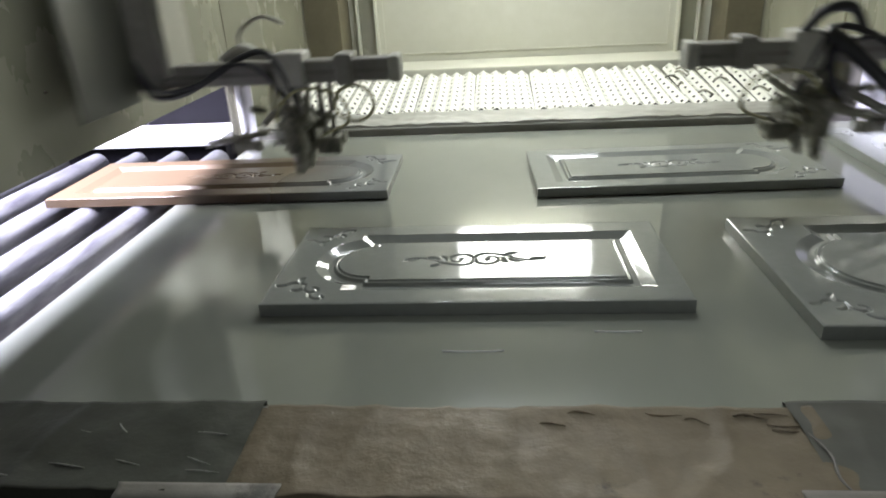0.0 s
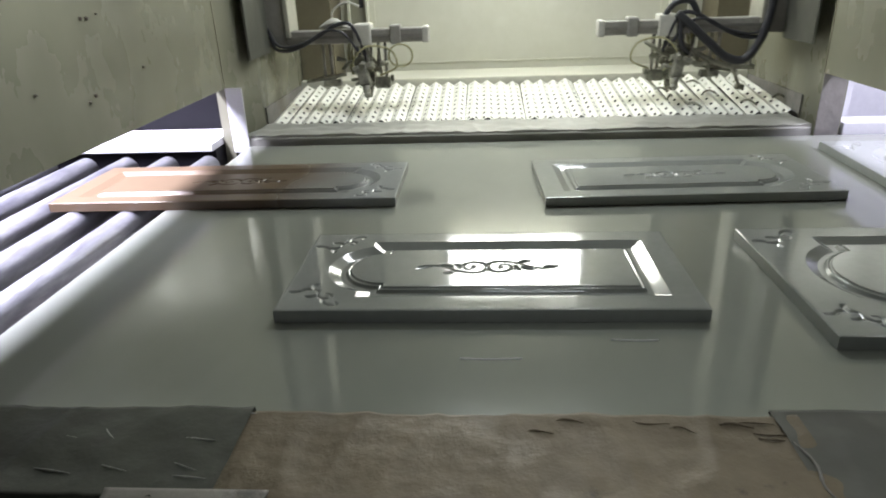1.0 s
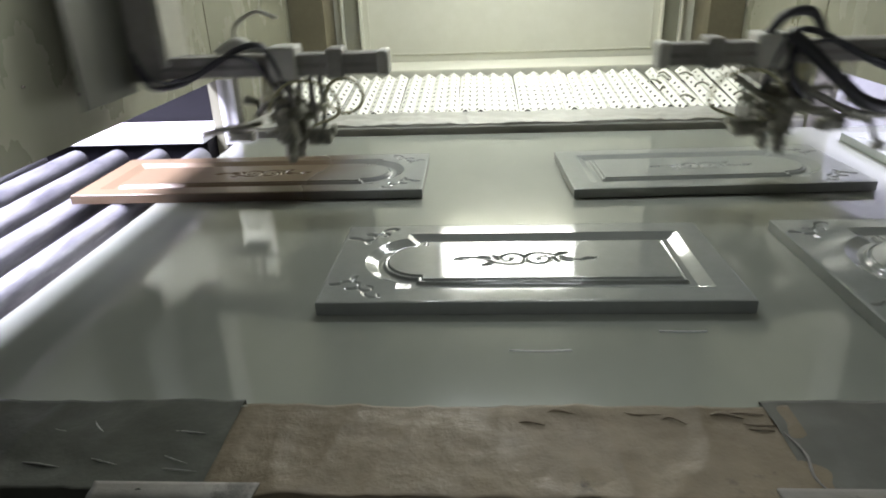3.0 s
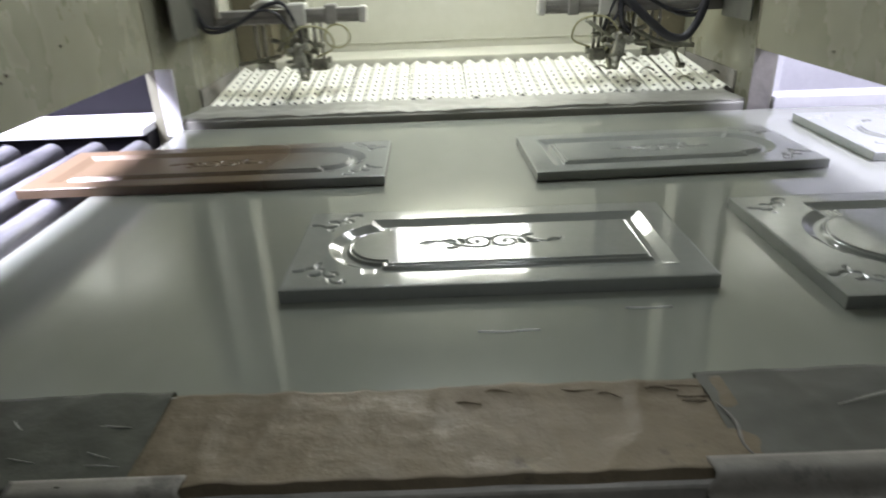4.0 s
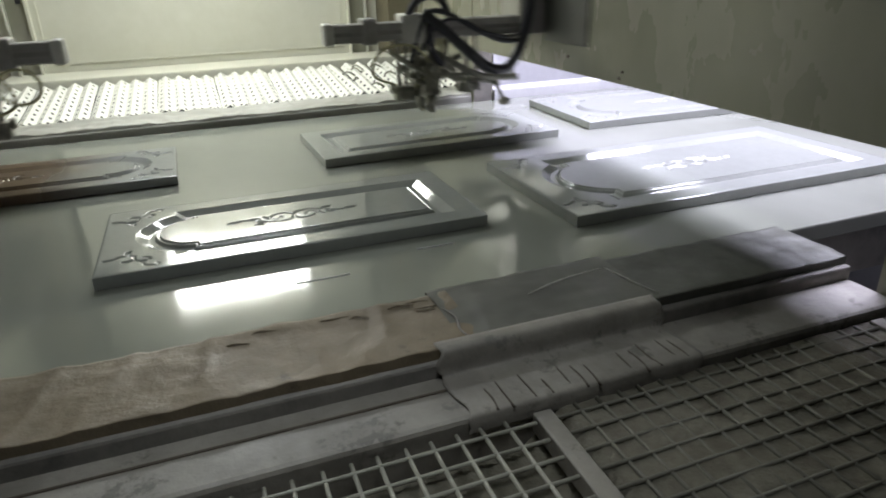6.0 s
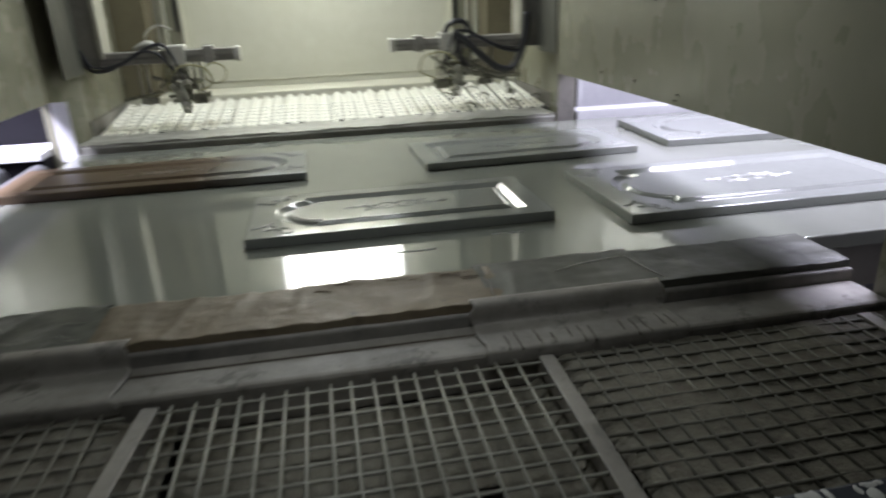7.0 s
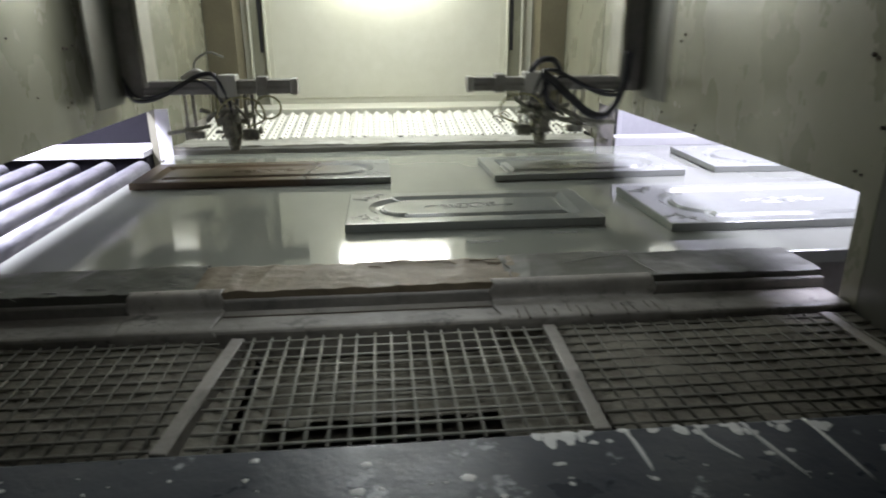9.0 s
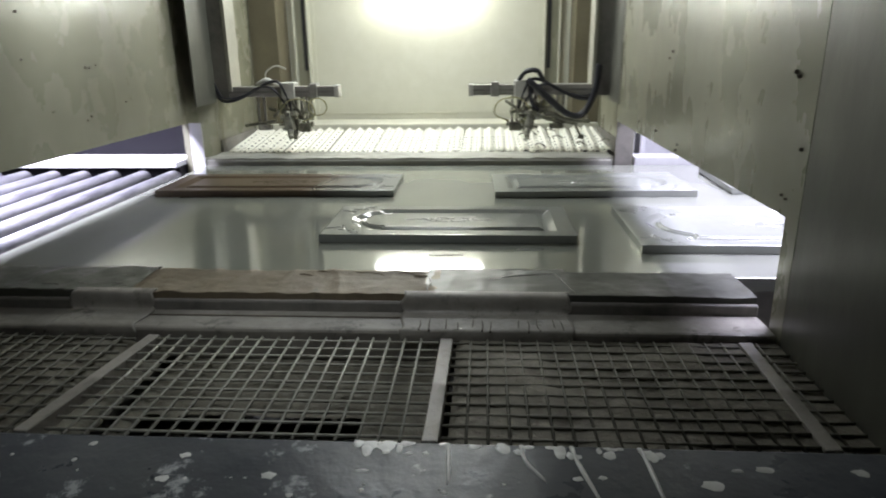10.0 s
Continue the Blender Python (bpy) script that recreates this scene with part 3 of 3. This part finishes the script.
plate("outfeed_back", WR + 0.076, 2.2, 1.24, 1.28, -0.12, 0.9, M["white"], "white machine cover beside the outfeed", "panel")


# boxes added round the outer lamps so their light stays out of the hall
for name, x0, x1 in (("infeed", -1.80, WL - TH - 0.003), ("outfeed", WR + TH + 0.003, 2.25)):
    plate(name + "_hood_front", x0, x1, -0.48, -0.45, -0.90, CEIL, M["room"], "added dark sheet that keeps the outer lamps' light in", "hood")
    xa = WR + 0.076 if name == "outfeed" else x0
    plate(name + "_hood_top", x0, x1, -0.45, 1.03, CEIL - 0.03, CEIL, M["room"], "added dark sheet that keeps the outer lamps' light in", "hood")
    plate(name + "_hood_top", xa, x1, 1.032, 1.42, CEIL - 0.03, CEIL, M["room"], "added dark sheet that keeps the outer lamps' light in", "hood")
    plate(name + "_hood_back", xa, x1, 1.42, 1.45, -0.90, CEIL, M["room"], "added dark sheet that keeps the outer lamps' light in", "hood")
    xe = x0 if name == "infeed" else x1
    plate(name + "_hood_end", xe - 0.015, xe + 0.015, -0.45, 1.42, -0.90, CEIL - 0.03, M["room"], "added dark sheet that keeps the outer lamps' light in", "hood")


plate("slot_jamb", WL - 0.002, WL + 0.046, SLOT_Y1 - 0.006, SLOT_Y1 - 0.001, -0.02, SLOT_Z, M["white"], "white steel plate at the slot's far corner", "plate", 0.001)
# added dark plate: shade on this jamb is put into its colour
plate("slot_jamb", WR + 0.004, WR + 0.066, SLOT_Y1 - 0.006, SLOT_Y1 - 0.001, -0.02, SLOT_Z, M["crust"], "dull grey plate that puts shade on the slot's far jamb", "plate", 0.001)
# the middle one is a near-black strip for the gap between two posts
for i, x in enumerate((1.012, 1.032, 1.052)):
    plate("outfeed_post", x, x + 0.018, 1.14, 1.17, 0.0, 0.5, M["white" if i != 1 else "dark"], "upright strip of the outfeed posts and the dark gap between them", "post", 0.002)

# ---- door panels ----


def scroll_lines():
    """Centre lines of the routed ornament, in metres round its middle, each with its stroke width."""
    lines = []
    for s in (1, -1):
        for w, q in (
                (0.0024, ((-0.110, -0.005), (-0.106, 0.003), (-0.088, 0.007), (-0.066, -0.001), (-0.046, -0.014), (-0.0205, -0.021), (-0.004, -0.013), (-0.001, 0.004),
                          (-0.010, 0.016), (-0.024, 0.018), (-0.036, 0.010), (-0.037, -0.002), (-0.029, -0.009), (-0.021, -0.006))),
                (0.0032, ((-0.022, 0.001), (-0.020, 0.002))),
                (0.0048, ((-0.105, -0.001), (-0.097, 0.000), (-0.090, 0.004))),
                (0.0044, ((-0.072, 0.008), (-0.064, 0.007), (-0.056, 0.002))),
                (0.0044, ((-0.066, -0.022), (-0.058, -0.020), (-0.050, -0.013))),
                (0.0036, ((-0.050, 0.012), (-0.046, 0.006), (-0.044, -0.004)))):
            lines.append((w * 0.78, [(s * x, s * y) for x, y in q]))
    return lines


def flourish_lines(s):
    return [(w * 0.78, [(0.84 * x, s * 0.84 * y) for x, y in q]) for w, q in (
        (0.0024, ((0.0, 0.0), (0.012, 0.012), (0.028, 0.013), (0.035, 0.003), (0.027, -0.005), (0.018, -0.001))),
        (0.0034, ((0.0, 0.0), (-0.014, 0.004), (-0.024, 0.014), (-0.023, 0.024))),
        (0.0040, ((0.010, 0.012), (0.008, 0.022), (0.0, 0.028))),
        (0.0026, ((0.028, 0.013), (0.042, 0.022), (0.058, 0.020), (0.064, 0.011), (0.056, 0.007))),
        (0.0038, ((-0.012, 0.003), (-0.022, -0.006), (-0.024, -0.014))),
        (0.0040, ((-0.022, 0.020), (-0.030, 0.032), (-0.036, 0.036))))]


def panel_meshes(length, depth, name):
    """Heights of a routed cabinet door: flat frame, moulded groove with one arched end, raised field, carved lines."""
    step = 0.0016
    nx, ny = int(length / step), int(depth / step)
    x = np.linspace(-length / 2, length / 2, nx + 1)
    y = np.linspace(0, depth, ny + 1)
    X, Y = np.meshgrid(x, y)
    mid = depth / 2
    xa, xb, hw = -length / 2 + 0.108, length / 2 - 0.042, depth / 2 - 0.04
    r = hw * 0.88
    dx = np.maximum(xa - X, X - xb)
    dy = np.abs(Y - mid) - hw
    rect = np.where((dx > 0) & (dy > 0), np.hypot(dx, dy), np.maximum(dx, dy))
    circ = np.hypot(X - (xa - 0.058 + r), Y - mid) - r
    d = -np.minimum(rect, circ)
    Z = np.interp(d, [-1, 0, 0.018, 0.027, 0.0295, 0.0315, 0.0335, 0.0355, 1], [0, 0, -0.0085, -0.0085, -0.0032, -0.0028, -0.0062, -0.0012, -0.0012])

    def carve(lines, ox, oy, deep, turn=0.0):
        pts = []
        for width, q in lines:
            v = curve_points([(a, b, 0) for a, b in q], 10)
            n = len(v)
            for i, p in enumerate(v):
                c, s_ = math.cos(turn), math.sin(turn)
                w = width * (0.45 + 0.75 * math.sin(math.pi * min(1, (i + 2) / (n + 3))))
                pts.append((ox + p.x * c - p.y * s_, oy + p.x * s_ + p.y * c, w))
        pts = np.array(pts)
        near = (X > pts[:, 0].min() - 0.006) & (X < pts[:, 0].max() + 0.006) & (Y > pts[:, 1].min() - 0.006) & (Y < pts[:, 1].max() + 0.006)
        gx, gy = X[near], Y[near]
        g = np.full(gx.shape, 9.0)
        for a, b, w in pts:
            g = np.minimum(g, np.hypot(gx - a, gy - b) / w)
        Z[near] -= deep * np.clip(1.35 - g, 0, 1)

    carve(scroll_lines(), 0.0, mid, 0.0034)
    ox = -length / 2 + 0.052
    carve(flourish_lines(1), ox, depth - 0.060, 0.0036, 0.72)
    carve(flourish_lines(-1), ox, 0.060, 0.0036, -0.72)
    # rounded outer arris
    edge = np.minimum(np.minimum(X + length / 2, length / 2 - X), np.minimum(Y, depth - Y))
    Z -= 0.0012 * np.clip(1 - edge / 0.002, 0, 1)
    Z += 0.02
    verts = np.stack([X.ravel(), Y.ravel(), Z.ravel()], 1)
    J, I = np.meshgrid(np.arange(ny), np.arange(nx), indexing="ij")
    a = (J * (nx + 1) + I).ravel()
    quads = np.stack([a, a + 1, a + nx + 2, a + nx + 1], 1)
    dc = (d[:-1, :-1] + d[1:, 1:]).ravel() / 2
    out = {}
    for key, sel in (("frame", dc <= 0), ("moulding", (dc > 0) & (dc <= 0.036)), ("field", dc > 0.036)):
        q = quads[sel]
        used, inv = np.unique(q, return_inverse=True)
        vs = [tuple(v) for v in verts[used].tolist()]
        fs = inv.reshape(q.shape).tolist()
        if key == "frame":
            n0 = len(vs)
            lo = 0.0005
            zt = 0.0188
            h = length / 2
            vs += [(-h, 0, lo), (h, 0, lo), (h, depth, lo), (-h, depth, lo), (-h, 0, zt), (h, 0, zt), (h, depth, zt), (-h, depth, zt)]
            fs += [[n0, n0 + 1, n0 + 5, n0 + 4], [n0 + 1, n0 + 2, n0 + 6, n0 + 5], [n0 + 2, n0 + 3, n0 + 7, n0 + 6], [n0 + 3, n0, n0 + 4, n0 + 7], [n0 + 3, n0 + 2, n0 + 1, n0]]
        me = bpy.data.meshes.new(name + "_" + key)
        me.from_pydata(vs, [], fs)
        me.polygons.foreach_set("use_smooth", [k < len(q) for k in range(len(fs))])
        out[key] = me
    return out


def half_painted():
    """Raw board that turns to fresh paint along its length."""
    m = mat("half_sprayed_board", (0.28, 0.29, 0.285), 0.2, second=(0.24, 0.25, 0.245), scale=5, amount=0.5, fine=80, bump=0.05)
    nt = m.node_tree
    n, l = nt.nodes, nt.links
    b = n["Principled BSDF"]
    old = b.inputs["Base Color"].links[0].from_socket
    tc, sep = n.new("ShaderNodeTexCoord"), n.new("ShaderNodeSeparateXYZ")
    l.new(tc.outputs["Object"], sep.inputs[0])
    no = n.new("ShaderNodeTexNoise")
    no.inputs["Scale"].default_value = 7
    l.new(tc.outputs["Object"], no.inputs["Vector"])
    ad = n.new("ShaderNodeMath")
    ad.operation = "MULTIPLY_ADD"
    l.new(no.outputs["Fac"], ad.inputs[0])
    ad.inputs[1].default_value = 0.12
    l.new(sep.outputs["X"], ad.inputs[2])
    r = n.new("ShaderNodeMapRange")
    r.inputs["From Min"].default_value, r.inputs["From Max"].default_value = -0.22, -0.04
    l.new(ad.outputs[0], r.inputs["Value"])
    x = n.new("ShaderNodeMix")
    x.data_type = "RGBA"
    l.new(r.outputs["Result"], x.inputs["Factor"])
    l.new(old, x.inputs["A"])
    x.inputs["B"].default_value = (0.108, 0.075, 0.047, 1)
    l.new(x.outputs["Result"], b.inputs["Base Color"])
    for key, wet, dry in (("Specular IOR Level", 0.6, 0.35), ("Roughness", 0.12, 0.3)):
        q = n.new("ShaderNodeMapRange")
        q.inputs["To Min"].default_value, q.inputs["To Max"].default_value = wet, dry
        l.new(r.outputs["Result"], q.inputs["Value"])
        l.new(q.outputs["Result"], b.inputs[key])
    return m


M["half"] = half_painted()
SMALL = panel_meshes(0.600, 0.285, "small_door")
LONG = panel_meshes(0.748, 0.275, "long_door")
WIDE = panel_meshes(0.740, 0.362, "wide_door")
PANELS = []


def door_panel(meshes, m, material, label):
    t = thing("cabinet_door", label, "cabinet door", m, "cabinet doors on the belt")
    for key, me in meshes.items():
        me = me if not me.materials or me.materials[0] == material else me.copy()
        me.materials.clear()
        me.materials.append(material)
        o = new({"frame": "door_frame", "moulding": "moulding", "field": "carved_field"}[key], me)
        o.parent = t
    PANELS.append((t, m))
    return t


Z0 = 0.0006
door_panel(SMALL, pose(0, 0, Z0), M["paint"], "freshly sprayed wet grey cabinet door with carved scrolls")
door_panel(LONG, pose(-0.566, 0.483 + 0.275, Z0, 0, 0, 180.6), M["half"], "half-sprayed brown cabinet door partly on the rollers")
door_panel(SMALL, pose(0.410, 0.481 + 0.285, Z0, 0, 0, 181.9), M["paint"], "freshly sprayed wet grey cabinet door, arch towards the outfeed")
door_panel(WIDE, pose(0.43 + 0.37, -0.07, Z0, 0, 0, 0), M["paint"], "wide wet grey cabinet door leaving through the slot")
door_panel(WIDE, pose(0.83 + 0.37, 0.51, Z0, 0, 0, -2), M["paint"], "wide wet grey cabinet door already on the outfeed")


def streak(pts, label):
    t = tagged(part("paint_streak", sweep(bmesh.new(), curve_points(pts, 5), 0.0012, 6), M["streak"]), label, "paint streak")
    PANELS.append((t, pose(0, 0, 0.0004)))


streak([(-0.035, -0.09, 0), (0.0, -0.092, 0), (0.042, -0.09, 0)], "thin white streak of wet paint on the belt")
streak([(0.16, -0.045, 0), (0.19, -0.047, 0), (0.22, -0.046, 0)], "short thin white streak of wet paint")

# ---- spray gun carriers ----


def carrier(s, x_in, x_out, outward, name, label):
    """s: 1 for the carrier whose post stands at -x. Built round y = 0."""
    t = thing(name, label, "spray machine")
    lo, hi = min(x_in, x_out), max(x_in, x_out)
    bt = part("beam", box(bmesh.new(), lo, hi, -0.026, 0.026, 0.237, 0.281, 0.004), M["beam"], t, "overspray-crusted square beam")
    part("beam_slot", box(bmesh.new(), lo + 0.01, hi - 0.01, -0.0275, -0.0255, 0.254, 0.263), M["crust"], bt)
    part("end_cap", box(bmesh.new(), x_in - 0.012, x_in + 0.012, -0.03, 0.03, 0.233, 0.285, 0.006), M["cable"], bt, "paint-caked end cap")
    po = part("post", box(bmesh.new(), x_out - 0.032, x_out + 0.032, -0.03, 0.075, 0.233, CEIL + 0.03, 0.003), M["crust"], t, "dark crusted upright post")
    # pale strip puts the post's lit inner face into colour
    xs = sorted((x_out + s * 0.034, x_out + s * 0.050))
    part("edge_strip", box(bmesh.new(), xs[0], xs[1], -0.034, 0.078, 0.262, CEIL + 0.03, 0.002), M["post"], po, "pale inner edge of the post, its lit side put into the colour")
    # the post's soft shadow on the wall, built as a dark plate
    px = sorted((x_out - s * 0.030, x_out - s * 0.024))
    part("side_plate", box(bmesh.new(), px[0], px[1], -0.24, -0.032, 0.215, CEIL + 0.03, 0.002), M["darkened_steel"], t, "dark plate standing in for the post's shadow on the wall")
    part("clamp", box(bmesh.new(), x_in - s * 0.21 - 0.03, x_in - s * 0.21 + 0.03, -0.034, 0.034, 0.228, 0.298, 0.006), M["cable"], bt, "taped clamp on the beam")
    part("clamp", box(bmesh.new(), x_in - s * 0.10 - 0.018, x_in - s * 0.10 + 0.018, -0.032, 0.032, 0.231, 0.292, 0.005), M["beam"], bt)

    x_end = x_in
    x_in -= s * outward

    def gun(xc, tilt, lean):
        g = new("spray_gun")
        g.parent = t
        g.matrix_basis = pose(xc, 0, 0.237, tilt, lean, 0)
        part("hanger", sweep(bmesh.new(), [(0, 0.012, 0.0), (0, 0.012, -0.10)], 0.006, 8), M["beam"], g)
        part("hanger", sweep(bmesh.new(), [(0.03, -0.008, 0.0), (0.03, -0.008, -0.09)], 0.005, 8), M["beam"], g)
        part("clamp_block", box(bmesh.new(), -0.03, 0.042, -0.016, 0.02, -0.098, -0.078, 0.004), M["gun"], g)
        b = bmesh.new()
        box(b, -0.018, 0.018, -0.022, 0.03, -0.150, -0.086, 0.006)
        part("body", b, M["gun"], g, "dirty metal gun body")
        part("barrel", sweep(bmesh.new(), [(0, -0.004, -0.148), (0, -0.010, -0.166), (0, -0.014, -0.178)], [0.015, 0.013, 0.011], 12), M["gun"], g)
        part("air_cap", sweep(bmesh.new(), [(0, -0.014, -0.176), (0, -0.017, -0.190)], [0.012, 0.009], 12), M["gun"], g)
        part("knob", sweep(bmesh.new(), [(0.0, 0.03, -0.11), (0.0, 0.055, -0.105)], 0.009, 10), M["gun"], g)
        part("inlet", sweep(bmesh.new(), [(-0.018, 0.0, -0.12), (-0.045, 0.0, -0.115)], 0.006, 8), M["gun"], g)
        return g

    vb = part("valve_block", box(bmesh.new(), x_in - s * 0.19 - 0.030, x_in - s * 0.19 + 0.030, -0.022, 0.022, 0.140, 0.190, 0.008), M["gun"], t, "dirty valve block under the beam")
    part("fitting", sweep(bmesh.new(), [(x_in - s * 0.13, -0.01, 0.17), (x_in - s * 0.105, -0.012, 0.165)], 0.009, 8), M["gun"], vb)
    part("fitting", sweep(bmesh.new(), [(x_in - s * 0.25, -0.01, 0.18), (x_in - s * 0.28, -0.02, 0.19)], 0.008, 8), M["gun"], vb)
    part("fitting", sweep(bmesh.new(), [(x_in - s * 0.19, -0.028, 0.17), (x_in - s * 0.19, -0.055, 0.165)], 0.010, 8), M["gun"], vb)
    part("hanger_rod", sweep(bmesh.new(), [(x_in - s * 0.115, 0.0, 0.24), (x_in - s * 0.115, 0.0, 0.105)], 0.0055, 8), M["beam"], t)
    part("hanger_rod", sweep(bmesh.new(), [(x_in - s * 0.14, 0.012, 0.24), (x_in - s * 0.135, 0.012, 0.12)], 0.0055, 8), M["beam"], t)
    gun(x_in - s * 0.165, 14, 6 * s)
    gun(x_in - s * 0.215, -18, -14 * s)
    foot = part("rod_foot", box(bmesh.new(), x_in - s * 0.128 - 0.026, x_in - s * 0.128 + 0.026, -0.016, 0.022, 0.086, 0.124, 0.005), M["gun"], t, "caked clamp foot on twin rods")
    part("bolt", sweep(bmesh.new(), [(x_in - s * 0.100, 0.0, 0.118), (x_in - s * 0.090, 0.0, 0.118)], 0.012, 8), M["gun"], foot)
    part("brace", sweep(bmesh.new(), [(x_in - s * 0.14, 0.0, 0.16), (x_in - s * 0.19, -0.004, 0.225)], 0.005, 8), M["gun"], t)
    part("brace", sweep(bmesh.new(), curve_points([(x_in - s * 0.15, 0.0, 0.098), (x_in - s * 0.19, 0.0, 0.108), (x_in - s * 0.225, 0.0, 0.098)], 5), 0.006, 8), M["gun"], t)
    for a, b in ((0.225, 0.215), (0.238, 0.232), (0.212, 0.222)):
        part("hose", sweep(bmesh.new(), curve_points([(x_in - s * a, 0.012, 0.238), (x_in - s * (a + 0.008), 0.018, 0.19), (x_in - s * b, 0.012, 0.13)], 6), 0.0055, 7), M["clear_hose"], t, "yellowed paint hose")
    # second fixture further out, with a free bracket
    bx = x_in - s * 0.305
    br = new("bracket")
    br.parent = t
    part("rod", sweep(bmesh.new(), [(bx, 0.01, 0.24), (bx, 0.01, 0.115)], 0.006, 8), M["beam"], br)
    part("rod", sweep(bmesh.new(), [(bx - s * 0.026, 0.01, 0.24), (bx - s * 0.026, 0.01, 0.125)], 0.005, 8), M["beam"], br)
    part("arm", sweep(bmesh.new(), [(bx + s * 0.05, 0.0, 0.135), (bx - s * 0.09, 0.0, 0.112)], 0.007, 8), M["gun"], br)
    part("foot", box(bmesh.new(), bx - 0.03, bx + 0.03, -0.014, 0.014, 0.095, 0.118, 0.004), M["gun"], br)
    part("strut", sweep(bmesh.new(), [(bx + s * 0.04, 0.0, 0.15), (x_in - s * 0.24, 0.0, 0.175), (x_in - s * 0.17, 0.0, 0.165)], 0.007, 8), M["gun"], br)

    def hose(pts, r, key, label):
        part("hose", sweep(bmesh.new(), curve_points(pts, 8), r, 8), M[key], t, label)

    X = lambda d: x_end - s * d
    hose([(X(0.52), -0.034, 0.27), (X(0.50), -0.036, 0.225), (X(0.44), -0.036, 0.225), (X(0.36), -0.036, 0.262), (X(0.30), -0.034, 0.295), (X(0.25), -0.03, 0.30), (X(0.22), -0.03, 0.25), (X(0.20), -0.02, 0.18)], 0.0065, "hose", "black rubber hose")
    hose([(X(0.53), -0.034, 0.30), (X(0.49), -0.038, 0.235), (X(0.40), -0.04, 0.245), (X(0.33), -0.04, 0.28), (X(0.27), -0.036, 0.27), (X(0.22), -0.03, 0.20)], 0.0045, "hose", "black rubber hose")
    ring = [(X(0.085 + 0.04 * math.cos(a * 0.5)), -0.03, 0.195 + 0.036 * math.sin(a * 0.5)) for a in range(15)]
    if s > 0:
        hose(ring, 0.0035, "clear_hose", "looped clear hose")
    hose([(X(0.16), -0.02, 0.13), (X(0.10), -0.03, 0.16), (X(0.12), -0.034, 0.215), (X(0.20), -0.034, 0.225), (X(0.25), -0.03, 0.17), (X(0.21), -0.02, 0.12)], 0.0035, "clear_hose", "clear paint hose")
    return t


left = carrier(1, -0.167, -0.668, 0.025, "gun_carrier", "crusted spray gun carrier with hoses on a square beam")
right = carrier(-1, 0.406, 0.955, 0.06, "gun_carrier", "crusted spray gun carrier with a drooping black hose")
part("hose", sweep(bmesh.new(), curve_points([(0.64, -0.03, 0.30), (0.69, -0.04, 0.26), (0.745, -0.045, 0.21), (0.81, -0.045, 0.16), (0.865, -0.045, 0.155), (0.905, -0.045, 0.21), (0.925, -0.044, 0.29), (0.93, -0.042, 0.36)], 8), 0.0135, 10),
     M["hose"], right, "thick drooping black hose")
part("hose", sweep(bmesh.new(), curve_points([(0.60, -0.02, 0.285), (0.63, -0.03, 0.33), (0.68, -0.03, 0.335), (0.71, -0.03, 0.29)], 8), 0.010, 10), M["hose"], right, "arched black hose")
part("hose", sweep(bmesh.new(), curve_points([(0.66, -0.03, 0.30), (0.655, -0.036, 0.25), (0.665, -0.036, 0.20), (0.70, -0.02, 0.165)], 8), 0.008, 10), M["hose"], right, "black rubber hose")
leg = part("leg", sweep(bmesh.new(), curve_points([(0.79, -0.01, 0.165), (0.835, -0.012, 0.13), (0.862, -0.014, 0.08), (0.872, -0.014, 0.062)], 5), 0.0055, 8), M["gun"], right, "thin bent metal leg")
part("foot_pad", box(bmesh.new(), 0.860, 0.886, -0.026, 0.0, 0.052, 0.070, 0.004), M["gun"], leg)
arm = part("arm", sweep(bmesh.new(), curve_points([(0.64, -0.01, 0.225), (0.72, -0.012, 0.175), (0.81, -0.012, 0.132), (0.91, -0.012, 0.124)], 5), 0.009, 8), M["gun"], right, "dark slanting arm")
part("stub", sweep(bmesh.new(), [(0.895, -0.012, 0.128), (0.895, -0.012, 0.152)], 0.0065, 8), M["gun"], arm)
part("stub", sweep(bmesh.new(), [(0.76, -0.012, 0.150), (0.762, -0.012, 0.095)], 0.006, 8), M["gun"], arm)
part("arm", sweep(bmesh.new(), curve_points([(0.55, -0.02, 0.215), (0.62, -0.02, 0.17), (0.70, -0.02, 0.145), (0.76, -0.02, 0.14)], 5), 0.007, 8), M["gun"], right, "dark slanting arm")
part("wire", sweep(bmesh.new(), curve_points([(-0.475, 0, 0.285), (-0.478, 0, 0.33), (-0.46, 0, 0.352), (-0.425, 0, 0.366), (-0.385, 0, 0.352)], 6), 0.004, 6), M["cable"], left, "bent taped wire")
part("tape_wrap", sweep(bmesh.new(), curve_points([(-0.52, -0.01, 0.288), (-0.48, -0.01, 0.302), (-0.455, -0.01, 0.298), (-0.42, -0.01, 0.286)], 5), [0.006, 0.008, 0.010, 0.012, 0.014, 0.015, 0.016, 0.016, 0.017, 0.015, 0.014, 0.012, 0.010, 0.008, 0.006, 0.004], 9), M["cable"], left, "grey tape wrap")

SIZE = 0.94
for ob in (left, right):
    ob.scale = (SIZE, SIZE, SIZE)


def carrier_y(t):
    return 0.461 + 1.05 * math.cos(math.tau * (t - 0.737) / 2.97)


def motions():
    for ob, m in PANELS:
        walk(ob, [(k * 0.5, Matrix.Translation((BELT_SPEED * k * 0.5, 0, 0)) @ m) for k in range(21)])
    for ob, x in ((left, 0.007), (right, 0.0104)):
        walk(ob, [(k * 0.1, pose(x, carrier_y(k * 0.1), 0.0265)) for k in range(101)])


motions()
